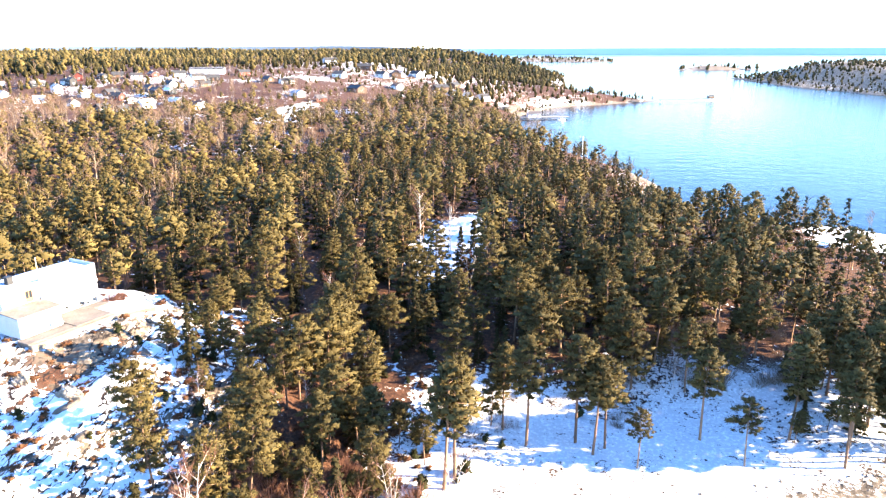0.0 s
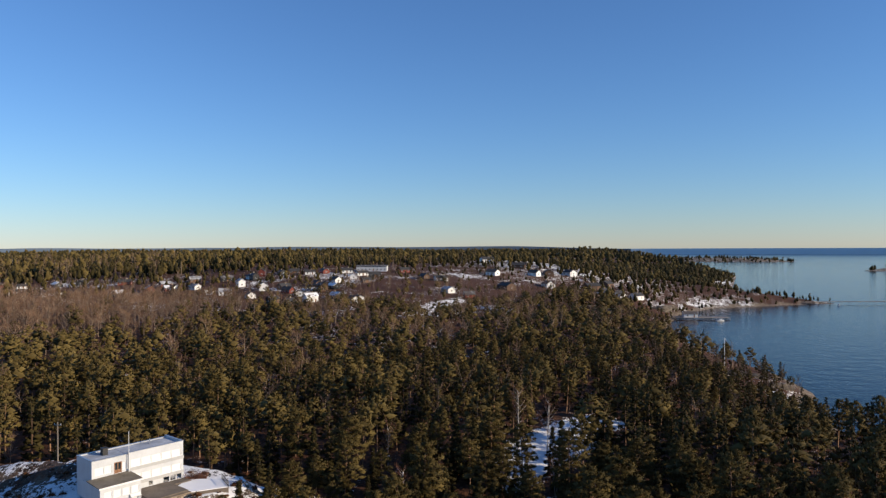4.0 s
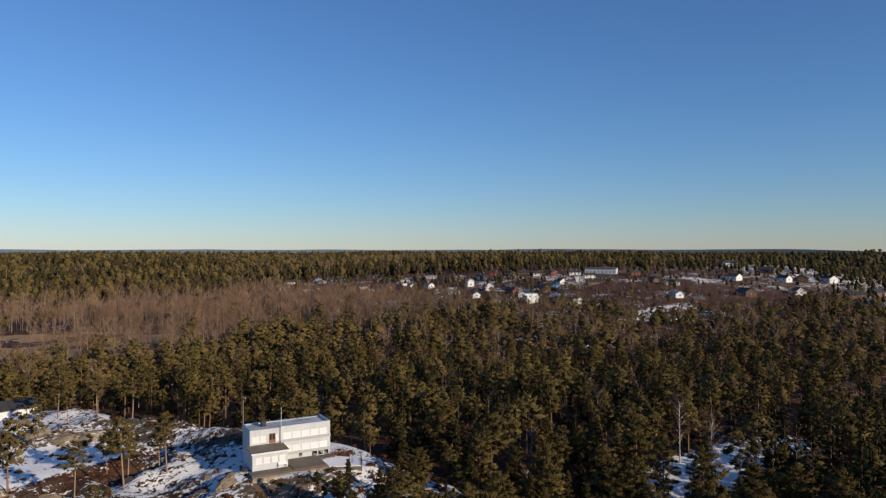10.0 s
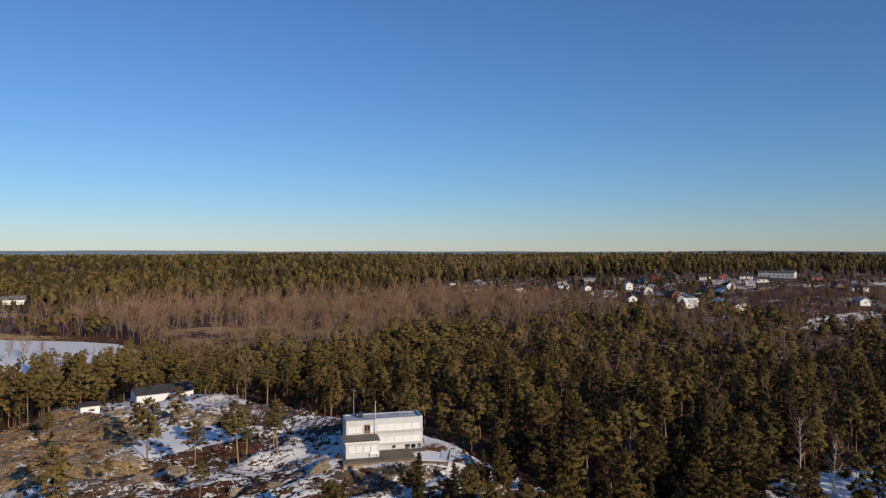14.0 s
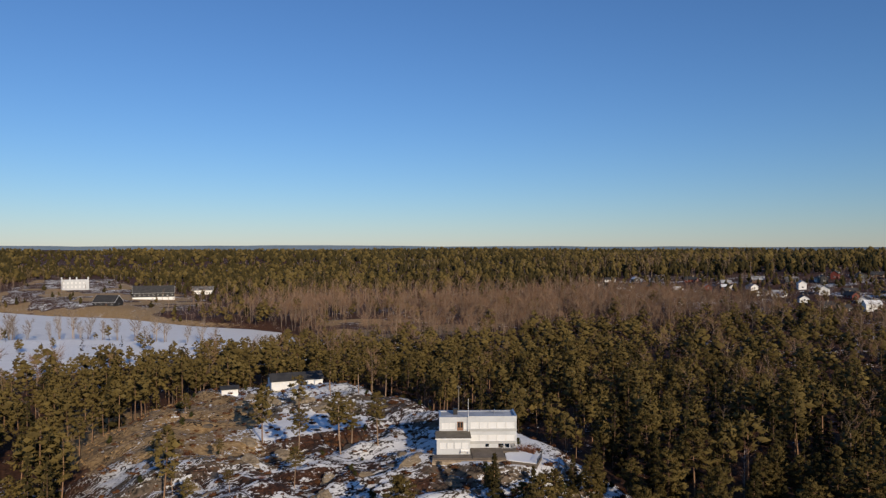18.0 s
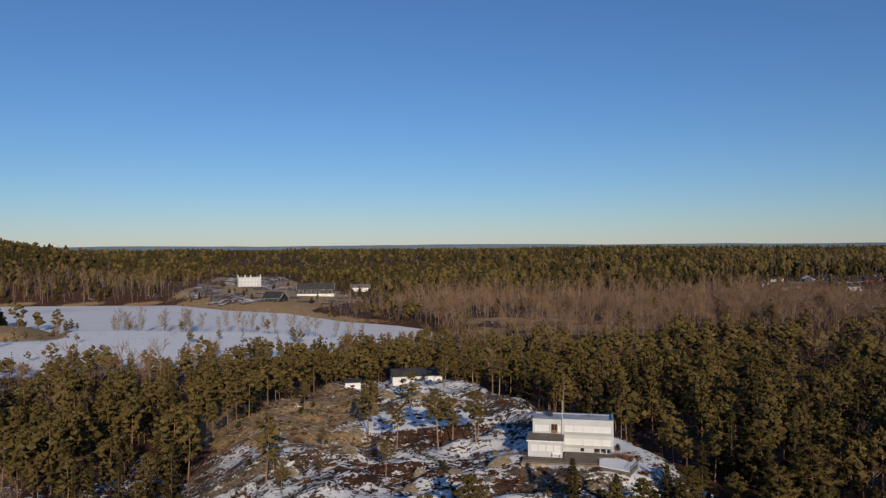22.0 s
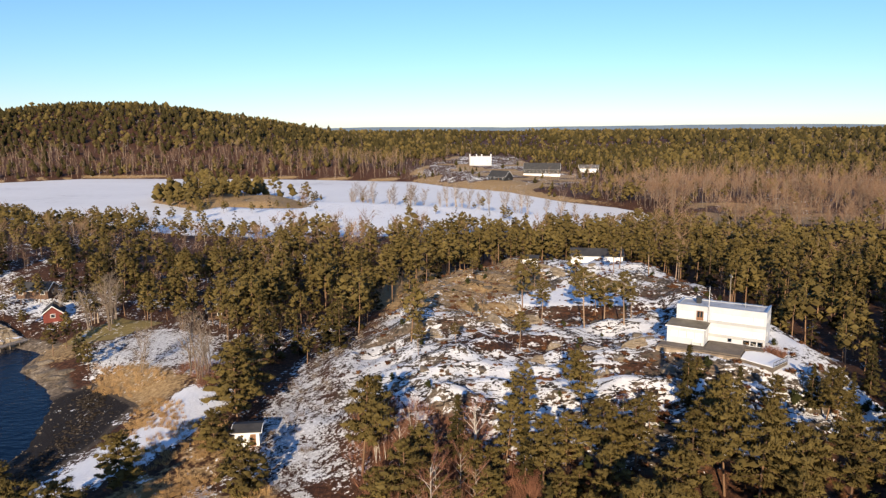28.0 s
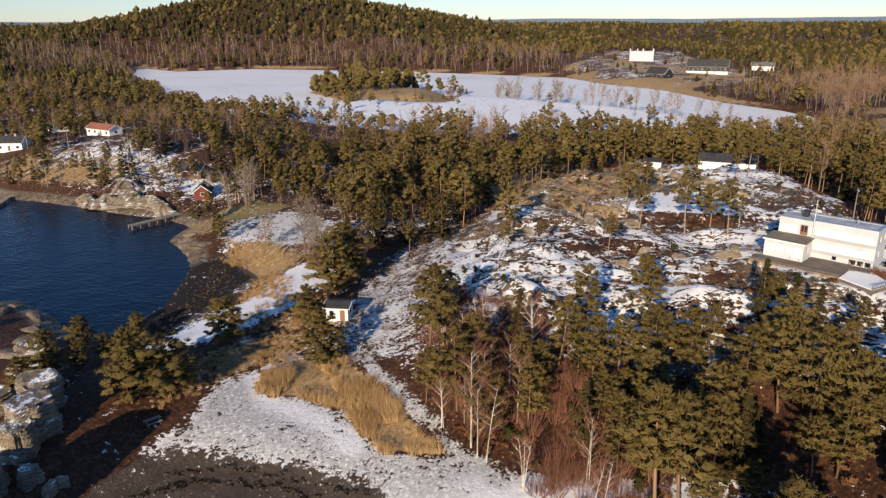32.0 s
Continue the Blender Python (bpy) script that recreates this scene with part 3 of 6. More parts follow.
# ---- helpers for things ----
def part(name, bm, material, parent=None, label=""):
    """Links a bmesh as one mesh object under a thing or a part."""
    mesh = bpy.data.meshes.new(name)
    bm.to_mesh(mesh)
    bm.free()
    for m in material if isinstance(material, (list, tuple)) else (material,):
        mesh.materials.append(m)
    ob = new(name, mesh)
    if parent:
        ob.parent = parent
    return tagged(ob, label)


def thing(name, m, label, category, group=""):
    ob = new(name)
    ob.empty_display_size = 0.3
    ob.matrix_world = m
    return tagged(ob, label, category, group)


def box(bm, x0, x1, y0, y1, z0, z1, bevel=0.0):
    made = bmesh.ops.create_cube(bm, size=1.0, matrix=Matrix.Translation(((x0 + x1) / 2, (y0 + y1) / 2, (z0 + z1) / 2)) @ Matrix.Diagonal((x1 - x0, y1 - y0, z1 - z0, 1)))
    if bevel:
        edges = {e for v in made["verts"] for e in v.link_edges}
        bmesh.ops.bevel(bm, geom=list(edges), offset=bevel, segments=1, affect="EDGES")
    return bm


def boxes(*sizes, bevel=0.0):
    bm = bmesh.new()
    for s in sizes:
        box(bm, *s, bevel=bevel)
    return bm


def rod(bm, a, b, r0, r1, sides=8):
    """A tapered rod from a to b."""
    a, b = Vector(a), Vector(b)
    m = Matrix.Translation((a + b) / 2) @ (b - a).to_track_quat("Z", "Y").to_matrix().to_4x4()
    bmesh.ops.create_cone(bm, cap_ends=True, segments=sides, radius1=r0, radius2=r1, depth=(b - a).length, matrix=m)
    return bm


def prism(bm, outline, axis, low, high):
    """A closed prism: an outline in two axes, drawn out along x or y."""
    def at(p, q, w):
        return (w, p, q) if axis == "x" else (p, w, q)
    a = [bm.verts.new(at(p, q, low)) for p, q in outline]
    b = [bm.verts.new(at(p, q, high)) for p, q in outline]
    bm.faces.new(a), bm.faces.new(b[::-1])
    for i in range(len(a)):
        j = (i + 1) % len(a)
        bm.faces.new((a[j], a[i], b[i], b[j]))
    bmesh.ops.recalc_face_normals(bm, faces=bm.faces[:])
    return bm


def holed(bm, x0, x1, z0, z1, y0, y1, holes):
    """A wall along x, from y0 to y1 thick, with real openings (x0, x1, z0, z1) in it: one closed skin."""
    xs = sorted({x0, x1, *(h[0] for h in holes), *(h[1] for h in holes)})
    zs = sorted({z0, z1, *(h[2] for h in holes), *(h[3] for h in holes)})
    solid = {(i, j) for i in range(len(xs) - 1) for j in range(len(zs) - 1)
             if not any(h[0] <= xs[i] and xs[i + 1] <= h[1] and h[2] <= zs[j] and zs[j + 1] <= h[3] for h in holes)}
    known = {}

    def at(i, j, y):
        if (i, j, y) not in known:
            known[i, j, y] = bm.verts.new((xs[i], y, zs[j]))
        return known[i, j, y]
    for i, j in solid:
        ring = [(i, j), (i + 1, j), (i + 1, j + 1), (i, j + 1)]
        bm.faces.new([at(*p, y0) for p in ring])
        bm.faces.new([at(*p, y1) for p in ring[::-1]])
        for k, beside in enumerate(((i, j - 1), (i + 1, j), (i, j + 1), (i - 1, j))):
            if beside not in solid:
                p, q = ring[k], ring[(k + 1) % 4]
                bm.faces.new([at(*q, y0), at(*p, y0), at(*p, y1), at(*q, y1)])
    return bm


HOUSES = []   # plan places (x, y, radius) that trees keep clear of

# ---- the white house on the rock ----
CONCRETE = grained("weathered_concrete", [(0.09, 0.072, 0.055), (0.15, 0.122, 0.094), (0.22, 0.18, 0.14)], 0.5, 4, 0.9, 0.4, 0.02)
ROOF_FELT = grained("flat_roof_felt", [(0.2, 0.215, 0.24), (0.38, 0.4, 0.43), (0.62, 0.64, 0.66)], 0.35, 3, 0.85, 0.3, 0.02)
WING_ROOF = grained("brown_roof_felt", [(0.09, 0.075, 0.055), (0.17, 0.145, 0.105), (0.24, 0.21, 0.16)], 0.5, 3, 0.9, 0.3, 0.02)
STONE = grained("wall_stone", [(0.2, 0.15, 0.1), (0.33, 0.26, 0.18), (0.46, 0.37, 0.27)], 0.5, 4, 0.9, 0.6, 0.05, None, 0.5)
BROWN_WOOD = grained("stained_wood", [(0.13, 0.06, 0.03), (0.24, 0.12, 0.06), (0.3, 0.16, 0.085)], 1.5, 9, 0.6, 0.3, 0.01, (1, 1, 0.2))
BLACK_PAINT = grained("black_paint", [(0.012, 0.012, 0.013), (0.025, 0.024, 0.024), (0.04, 0.038, 0.036)], 0.8, 6, 0.6, 0.2, 0.01)
BLIND = grained("white_blinds", [(0.68, 0.68, 0.67), (0.75, 0.75, 0.74), (0.79, 0.79, 0.78)], 0.6, 3, 0.5, 0.05, 0.01, None, 0.08)
SPANDREL = grained("grey_cladding", [(0.38, 0.375, 0.36), (0.44, 0.435, 0.42), (0.49, 0.485, 0.47)], 0.4, 5, 0.7, 0.1, 0.01)
METAL = grained("galvanised_metal", [(0.35, 0.36, 0.37), (0.5, 0.51, 0.52), (0.6, 0.6, 0.61)], 2, 12, 0.4, 0.1, 0.005, None, 0.0, 0.8)


def frame_bars(x0, x1, z0, z1, y0, y1, w):
    return boxes((x0, x1, y0, y1, z0, z0 + w), (x0, x1, y0, y1, z1 - w, z1), (x0, x0 + w, y0, y1, z0 + w, z1 - w), (x1 - w, x1, y0, y1, z0 + w, z1 - w))


def white_house():
    # local x runs along the front from the wing's end, y into the house, z from the foot of the walls
    m = Matrix.Translation((-63.16, 95.78, 16.24)) @ Matrix.Rotation(radians(62.9), 4, "Z") @ Matrix.Diagonal((0.95, 0.98, 0.925, 1))
    top = thing("house", m, "white flat-roofed functionalist house with a low wing, on the rock", "house")
    split, end, deep, roof = 6.1, 16.1, 5.6, 6.9
    band = [(6.5, 15.7, 1.6, 2.9), (6.5, 15.7, 4.25, 5.6)]
    # walls: front of the left part, long front, ends and back
    upper = [(0.5, 2.0, 4.1, 5.4), (2.1, 3.3, 4.1, 5.4), (3.7, 5.0, 3.78, 5.7), (5.15, 5.85, 4.1, 5.4)]
    part("wall", holed(bmesh.new(), 0, split, 0, roof - 0.25, 0, 0.3, upper), WHITE_PAINT, top)
    long_front = part("wall", holed(bmesh.new(), split, end, 0, roof, -0.25, 0.05, band + [(12.3, 13.4, 0.1, 1.0), (13.6, 14.6, 0.1, 1.0), (14.8, 15.7, 0.1, 1.0), (9.6, 10.3, 0.3, 1.05)]), WHITE_PAINT, top)
    for z in (1.1, 3.75):
        part("spandrel", boxes((split - 0.03, end + 0.05, -0.42, -0.25, z - 0.05, z + 0.46), bevel=0.02), SPANDREL, long_front)
    for z0, z1 in ((1.6, 2.9), (4.25, 5.6)):
        n = 5
        for i in range(n):
            a = 6.5 + i * 9.2 / n
            b = a + 9.2 / n
            win = part("window", frame_bars(a + 0.02, b - 0.02, z0, z1, -0.2, -0.08, 0.09), WHITE_WOOD, top)
            part("blind", boxes((a + 0.11, b - 0.11, -0.13, -0.1, z0 + 0.09, z1 - 0.09)), BLIND, win, "drawn white blind")
    for a, b, c, d in upper:
        if b - a > 1.25 and c < 3.9:
            continue
        win = part("window", frame_bars(a, b, c, d, 0.05, 0.16, 0.08), WHITE_WOOD, top)
        part("blind", boxes((a + 0.08, b - 0.08, 0.1, 0.13, c + 0.08, d - 0.08)), BLIND, win, "drawn white blind")
    door = part("door", frame_bars(3.7, 5.0, 3.78, 5.7, 0.0, 0.14, 0.16), BROWN_WOOD, top, "brown wooden terrace door with two dark panes")
    part("mullion", boxes((4.28, 4.42, 0.02, 0.13, 3.94, 5.54)), BROWN_WOOD, door)
    part("panel", boxes((3.86, 4.84, 0.04, 0.1, 3.94, 4.4)), BROWN_WOOD, door)
    for a, b in ((3.86, 4.28), (4.42, 4.84)):
        part("pane", boxes((a, b, 0.07, 0.085, 4.4, 5.54)), GLASS, door, "dark window pane")
    # right end, with small windows; left end; back
    bm = bmesh.new()
    holed(bm, 0, deep, 0, roof, 0, 0.3, [(0.9, 2.2, 1.7, 2.8), (0.9, 2.2, 4.4, 5.5), (3.6, 4.7, 4.4, 5.5)])
    bm.transform(Matrix.Translation((end, 0.05, 0)) @ Matrix.Rotation(math.pi / 2, 4, "Z"))
    side = part("wall", bm, WHITE_PAINT, top)
    for y, z in ((0.95, 1.7), (0.95, 4.4), (3.65, 4.4)):
        part("pane", boxes((end - 0.2, end - 0.17, y, y + 1.3, z, z + 1.1)), GLASS, side, "dark window pane")
    part("wall", boxes((0, 0.3, 0.3, deep, 0, roof - 0.25)), WHITE_PAINT, top)
    part("wall", boxes((0.3, end - 0.3, deep - 0.3, deep, 0, roof - 0.25)), WHITE_PAINT, top)
    part("roof", boxes((0.3, split, 0.3, deep - 0.3, roof - 0.55, roof - 0.35), (split, end - 0.3, 0.05, deep - 0.3, roof - 0.55, roof - 0.31)), ROOF_FELT, top, "grey flat roof partly under snow")
    part("coping", boxes((-0.06, split, -0.06, 0.34, roof - 0.25, roof - 0.12), (split, end + 0.06, -0.31, 0.1, roof, roof + 0.1), (-0.06, 0.34, 0.34, deep + 0.06, roof - 0.25, roof - 0.12),
                         (end - 0.34, end + 0.06, 0.1, deep + 0.06, roof, roof + 0.1), (0.34, end - 0.34, deep - 0.34, deep + 0.06, roof - 0.25, roof - 0.12), bevel=0.02), METAL, top)
    part("chimney", boxes((3.0, 3.9, 2.6, 3.5, roof - 0.4, roof + 0.75), (2.9, 4.0, 2.5, 3.6, roof + 0.75, roof + 0.9), bevel=0.03), BLACK_PAINT, top, "black chimney")
    part("vent", rod(bmesh.new(), (11.8, 3.6, roof - 0.4), (11.8, 3.6, roof + 0.6), 0.1, 0.1), METAL, top)
    pole = part("flagpole", rod(bmesh.new(), (6.0, -0.45, 2.9), (6.0, -0.45, 10.6), 0.07, 0.04), WHITE_WOOD, top, "white flagpole")
    part("knob", rod(bmesh.new(), (6.0, -0.45, 10.6), (6.0, -0.45, 10.76), 0.08, 0.02), WHITE_WOOD, pole)
    # the low wing in front
    wins = [(0.1 + i * 1.5, 1.35 + i * 1.5, 1.2, 2.45) for i in range(4)]
    part("wing_wall", holed(bmesh.new(), -0.6, 6.15, 0, 3.25, -4.3, -4.05, wins), WHITE_PAINT, top)
    for a, b, c, d in wins:
        win = part("window", frame_bars(a, b, c, d, -4.25, -4.12, 0.08), WHITE_WOOD, top)
        part("blind", boxes((a + 0.08, b - 0.08, -4.2, -4.17, c + 0.08, d - 0.08)), BLIND, win, "drawn white blind")
    bm = bmesh.new()
    holed(bm, 0, 4.0, 0, 3.3, 0, 0.25, [(1.2, 2.1, 1.2, 2.4)])
    bm.transform(Matrix.Translation((6.15, -4.05, 0)) @ Matrix.Rotation(math.pi / 2, 4, "Z"))
    part("wing_wall", bm, WHITE_PAINT, top)
    part("pane", boxes((5.98, 6.0, -2.85, -1.95, 1.2, 2.4)), GLASS, top, "dark window pane")
    part("wing_wall", boxes((-0.6, -0.35, -4.05, 2.0, 0, 3.3)), WHITE_PAINT, top)
    bm = bmesh.new()
    prism(bm, [(-4.6, 3.25), (-4.6, 3.4), (0.0, 3.72), (0.0, 3.57)], "x", -0.85, 6.4)
    part("wing_roof", bm, WING_ROOF, top, "low sloping wing roof of brown felt")
    part("fascia", boxes((-0.88, 6.43, -4.68, -4.6, 3.15, 3.42)), WHITE_WOOD, top)
    part("bench", boxes((4.2, 5.9, -4.95, -4.5, 0.72, 0.8), (4.2, 5.9, -4.6, -4.5, 0.8, 1.15), (4.25, 4.33, -4.9, -4.55, 0.3, 0.72), (5.77, 5.85, -4.9, -4.55, 0.3, 0.72)), WHITE_WOOD, top, "white garden bench")


def terrace():
    m = Matrix.Translation((-63.16, 95.78, 16.24)) @ Matrix.Rotation(radians(62.9), 4, "Z") @ Matrix.Diagonal((0.95, 0.98, 0.925, 1))
    top = thing("terrace", m, "concrete terrace on a rough stone retaining wall, below the white house", "terrace")
    part("slab", boxes((6.45, 13.0, -7.2, -0.45, -0.6, 0.2), (13.0, 16.3, -2.6, -0.45, -0.6, 0.1), bevel=0.04), CONCRETE, top, "bare brown-grey concrete slab")
    part("walkway", boxes((-1.5, 6.4, -7.2, -4.7, -0.6, 0.12), bevel=0.04), CONCRETE, top)
    deck = [(13.1, -7.8), (18.8, -10.3), (20.5, -5.6), (16.4, -1.2), (13.2, -3.2)]

    def plate(outline, z0, z1):
        bm = bmesh.new()
        lower, upper = [bm.verts.new((x, y, z0)) for x, y in outline], [bm.verts.new((x, y, z1)) for x, y in outline]
        bm.faces.new(lower[::-1]), bm.faces.new(upper)
        for i in range(len(outline)):
            j = (i + 1) % len(outline)
            bm.faces.new((lower[i], lower[j], upper[j], upper[i]))
        return bm
    low = part("lower_deck", plate(deck, -2.2, -0.22), CONCRETE, top)
    inner = [(x + (16.5 - x) * 0.03, y + (-6.0 - y) * 0.03) for x, y in deck]
    part("snow_cover", plate(inner, -0.22, -0.08), SNOW, low, "flat snow on the deck")
    (ax, ay), (bx, by) = deck[1], deck[2]
    rail = part("railing", rod(bmesh.new(), (ax, ay, 0.8), (bx, by, 0.8), 0.05, 0.05, 6), BLACK_PAINT, top, "black metal railing")
    part("rail", rod(bmesh.new(), (ax, ay, 0.05), (bx, by, 0.05), 0.05, 0.05, 6), BLACK_PAINT, rail)
    for i in range(11):
        x, y = ax + (bx - ax) * i / 10, ay + (by - ay) * i / 10
        part("post", rod(bmesh.new(), (x, y, -0.2), (x, y, 0.8), 0.035, 0.035, 6), BLACK_PAINT, rail)
    # retaining wall of rough stones in two sizes of course
    rng = random.Random(4)
    shapes = []
    for n in range(5):
        bm = boxes((-0.5, 0.5, -0.5, 0.5, -0.5, 0.5))
        for v in bm.verts:
            v.co += Vector((rng.uniform(-0.07, 0.07), rng.uniform(-0.12, 0.12), rng.uniform(-0.07, 0.07)))
        bmesh.ops.bevel(bm, geom=bm.edges[:], offset=0.08, segments=1, affect="EDGES")
        mesh = bpy.data.meshes.new("stone")
        bm.to_mesh(mesh)
        bm.free()
        mesh.materials.append(STONE)
        shapes.append(mesh)
    wall = part("retaining_wall", boxes((-1.5, 13.1, -7.95, -7.2, -2.6, 0.0)), STONE, top, "rough natural stone retaining wall")
    for row in range(5):
        x = -1.6
        while x < 12.8:
            w = rng.uniform(0.55, 1.15)
            ob = new("stone", rng.choice(shapes))
            ob.parent = wall
            ob.location, ob.scale = (x + w / 2, -8.0, -2.35 + row * 0.48), (w * 0.97, 0.5, 0.47)
            x += w


# ---- houses in general ----
SNOWY_TILE = grained("snowy_roof_tiles", [(0.09, 0.08, 0.075), (0.45, 0.45, 0.45), (0.8, 0.8, 0.8)], 0.25, 1.2, 0.8, 0.3, 0.03, None, 0.6)
DARK_TILE = grained("dark_roof_tiles", [(0.02, 0.02, 0.022), (0.045, 0.043, 0.042), (0.08, 0.075, 0.07)], 0.5, 6, 0.8, 0.4, 0.03, None, 0.1)
RED_TILE = grained("red_roof_tiles", [(0.16, 0.06, 0.035), (0.26, 0.1, 0.06), (0.33, 0.15, 0.09)], 0.5, 6, 0.8, 0.4, 0.03, None, 0.1)
RED_WOOD = grained("red_boards", [(0.1, 0.022, 0.015), (0.17, 0.036, 0.024), (0.22, 0.058, 0.036)], 0.6, 8, 0.75, 0.3, 0.01, (1, 1, 0.2), 0.1)
BROWN_BOARDS = grained("brown_boards", [(0.06, 0.035, 0.022), (0.13, 0.075, 0.045), (0.2, 0.125, 0.08)], 0.6, 8, 0.75, 0.3, 0.01, (1, 1, 0.2), 0.2)
GREY_WOOD = grained("silvered_planks", [(0.15, 0.125, 0.1), (0.26, 0.22, 0.18), (0.36, 0.31, 0.26)], 0.8, 9, 0.85, 0.4, 0.01, (1, 1, 0.3), 0.3)


def gabled(name, x, y, turn, long, deep, wall, pitch, skin, cover, label, category="house", windows=3, rows=1, trim=None, chimney=True, door=True, sink=0.6, z=None, detail=True):
    """A house with a pitched roof, its ridge along local x; windows in the long sides and the gables."""
    z = (height(x, y) if z is None else z) - 0.2
    top = thing(name, Matrix.Translation((x, y, z)) @ Matrix.Rotation(radians(turn), 4, "Z"), label, category)
    trim = trim or WHITE_WOOD
    a, b, rise = long / 2, deep / 2, pitch
    body = bmesh.new()
    prism(body, [(-b, -sink), (b, -sink), (b, wall), (0, wall + rise), (-b, wall)], "x", -a, a)
    part("wall_body", body, skin, top)
    over, thick = 0.45, 0.22
    for s in (-1, 1):
        bm = bmesh.new()
        slope = rise / b
        prism(bm, [(0, wall + rise + 0.03), (s * (b + over), wall - slope * over + 0.03), (s * (b + over), wall - slope * over + 0.03 + thick), (0, wall + rise + 0.03 + thick)], "x", -a - over, a + over)
        half = part("roof", bm, cover, top)
        if detail:
            part("gutter", boxes((-a - over, a + over, s * (b + over) - 0.06, s * (b + over) + 0.06, wall - slope * over - 0.05, wall - slope * over + 0.06)), trim, half)
    if detail:
        for e in (-1, 1):
            for s in (-1, 1):
                bm = bmesh.new()
                slope = rise / b
                prism(bm, [(0, wall + rise + 0.26), (s * (b + over), wall - slope * over + 0.26), (s * (b + over), wall - slope * over - 0.02), (0, wall + rise - 0.02)], "x", e * (a + over) - 0.05, e * (a + over) + 0.05)
                part("bargeboard", bm, trim, top)
    h, w = 1.15, min(1.3, long / (windows + 1) * 0.7)
    for s in (-1, 1):
        for r in range(rows):
            for i in range(windows):
                cx = -a + long * (i + 0.5) / windows
                zz = 1.0 + r * 2.6
                if door and r == 0 and s == -1 and i == windows // 2:
                    d = part("door", boxes((cx - 0.45, cx + 0.45, s * b - 0.05, s * b + 0.05, 0.15, 2.2)), BROWN_WOOD, top)
                    continue
                win = part("window", boxes((cx - w / 2, cx + w / 2, s * b - 0.04, s * b + 0.04, zz, zz + h)), trim, top)
                part("pane", boxes((cx - w / 2 + 0.1, cx + w / 2 - 0.1, s * b - 0.06, s * b + 0.06, zz + 0.1, zz + h - 0.1)), GLASS, win)
    for e in (-1, 1):
        win = part("window", boxes((e * a - 0.04, e * a + 0.04, -0.6, 0.6, 1.0, 2.1)), trim, top)
        part("pane", boxes((e * a - 0.06, e * a + 0.06, -0.5, 0.5, 1.1, 2.0)), GLASS, win)
    if chimney:
        part("chimney", boxes((a * 0.3 - 0.35, a * 0.3 + 0.35, -0.35, 0.35, wall + rise * 0.7, wall + rise + 1.0), bevel=0.03), STONE, top)
    HOUSES.append((x, y, max(long, deep) * 0.62 + 1.5))
    return top


white_house()
terrace()
HOUSES += [(-58, 103, 16), (-47, 100, 10)]

# garage and long low house at the back of the rock
def flat_hut(name, x, y, turn, long, deep, tall, label, doors, category, pitch=0.5):
    z = height(x, y) - 0.3
    top = thing(name, Matrix.Translation((x, y, z)) @ Matrix.Rotation(radians(turn), 4, "Z"), label, category)
    a, b = long / 2, deep / 2
    holes = [(-a + 0.5 + i * (long - 1) / doors, -a + 0.5 + (i + 0.82) * (long - 1) / doors, 0.3, tall - 0.5) for i in range(doors)]
    bm = holed(bmesh.new(), -a, a, -0.8, tall, -b, -b + 0.2, holes)
    part("wall", bm, WHITE_WOOD, top)
    for h in holes:
        leaf = part("door_leaf", boxes((h[0], h[1], -b + 0.08, -b + 0.14, h[2], h[3])), BLIND, top)
        part("rail", boxes(((h[0] + h[1]) / 2 - 0.05, (h[0] + h[1]) / 2 + 0.05, -b + 0.05, -b + 0.08, h[2], h[3])), WHITE_WOOD, leaf)
    part("wall", boxes((-a, -a + 0.2, -b + 0.2, b, -0.8, tall), (a - 0.2, a, -b + 0.2, b, -0.8, tall), (-a + 0.2, a - 0.2, b - 0.2, b, -0.8, tall)), WHITE_WOOD, top)
    bm = bmesh.new()
    drop = pitch * 0.5 / b
    prism(bm, [(-b - 0.5, tall - drop), (0, tall + pitch), (b + 0.5, tall - drop), (b + 0.5, tall - drop + 0.2), (0, tall + pitch + 0.22), (-b - 0.5, tall - drop + 0.2)], "x", -a - 0.4, a + 0.4)
    for e in (-a, a - 0.2):
        part("gable", prism(bmesh.new(), [(-b, tall), (b, tall), (0, tall + pitch)], "x", e, e + 0.2), WHITE_WOOD, top)
    part("roof", bm, DARK_TILE, top, "dark low-pitched roof")
    HOUSES.append((x, y, long * 0.6))


flat_hut("garage", -150.0, 73.0, 84, 4.6, 4.2, 2.2, "small white garage with a dark roof on the rock", 1, "garage")
flat_hut("low_house", -153, 93.5, 84, 15.5, 7.0, 2.2, "long low white house with a dark roof", 6, "house", 1.5)

gabled("cabin", -39.6, 22.2, 100, 4.0, 3.4, 2.7, 0.4, WHITE_WOOD, DARK_TILE, "small white beach cabin with a black roof", "cabin", 2, 1, chimney=False)
gabled("boathouse", -117.5, -61.0, 208, 6.5, 4.8, 2.3, 1.9, RED_WOOD, DARK_TILE, "red boathouse with white bargeboards by the cove", "boathouse", 2, 1, chimney=False)
gabled("summer_house", -133, -76, 96, 9.5, 6.0, 2.5, 1.7, BROWN_BOARDS, DARK_TILE, "brown wooden summer house with white window trim", "house", 3)
gabled("white_cottage", -169, -143, 76, 15.0, 6.0, 2.8, 1.6, WHITE_WOOD, RED_TILE, "white house with a red tiled roof above the cove", "house", 4)
gabled("hillside_house", -151, -172, 110, 10.0, 7.0, 3.4, 2.0, WHITE_WOOD, DARK_TILE, "white house half hidden in the pines", "house", 3)
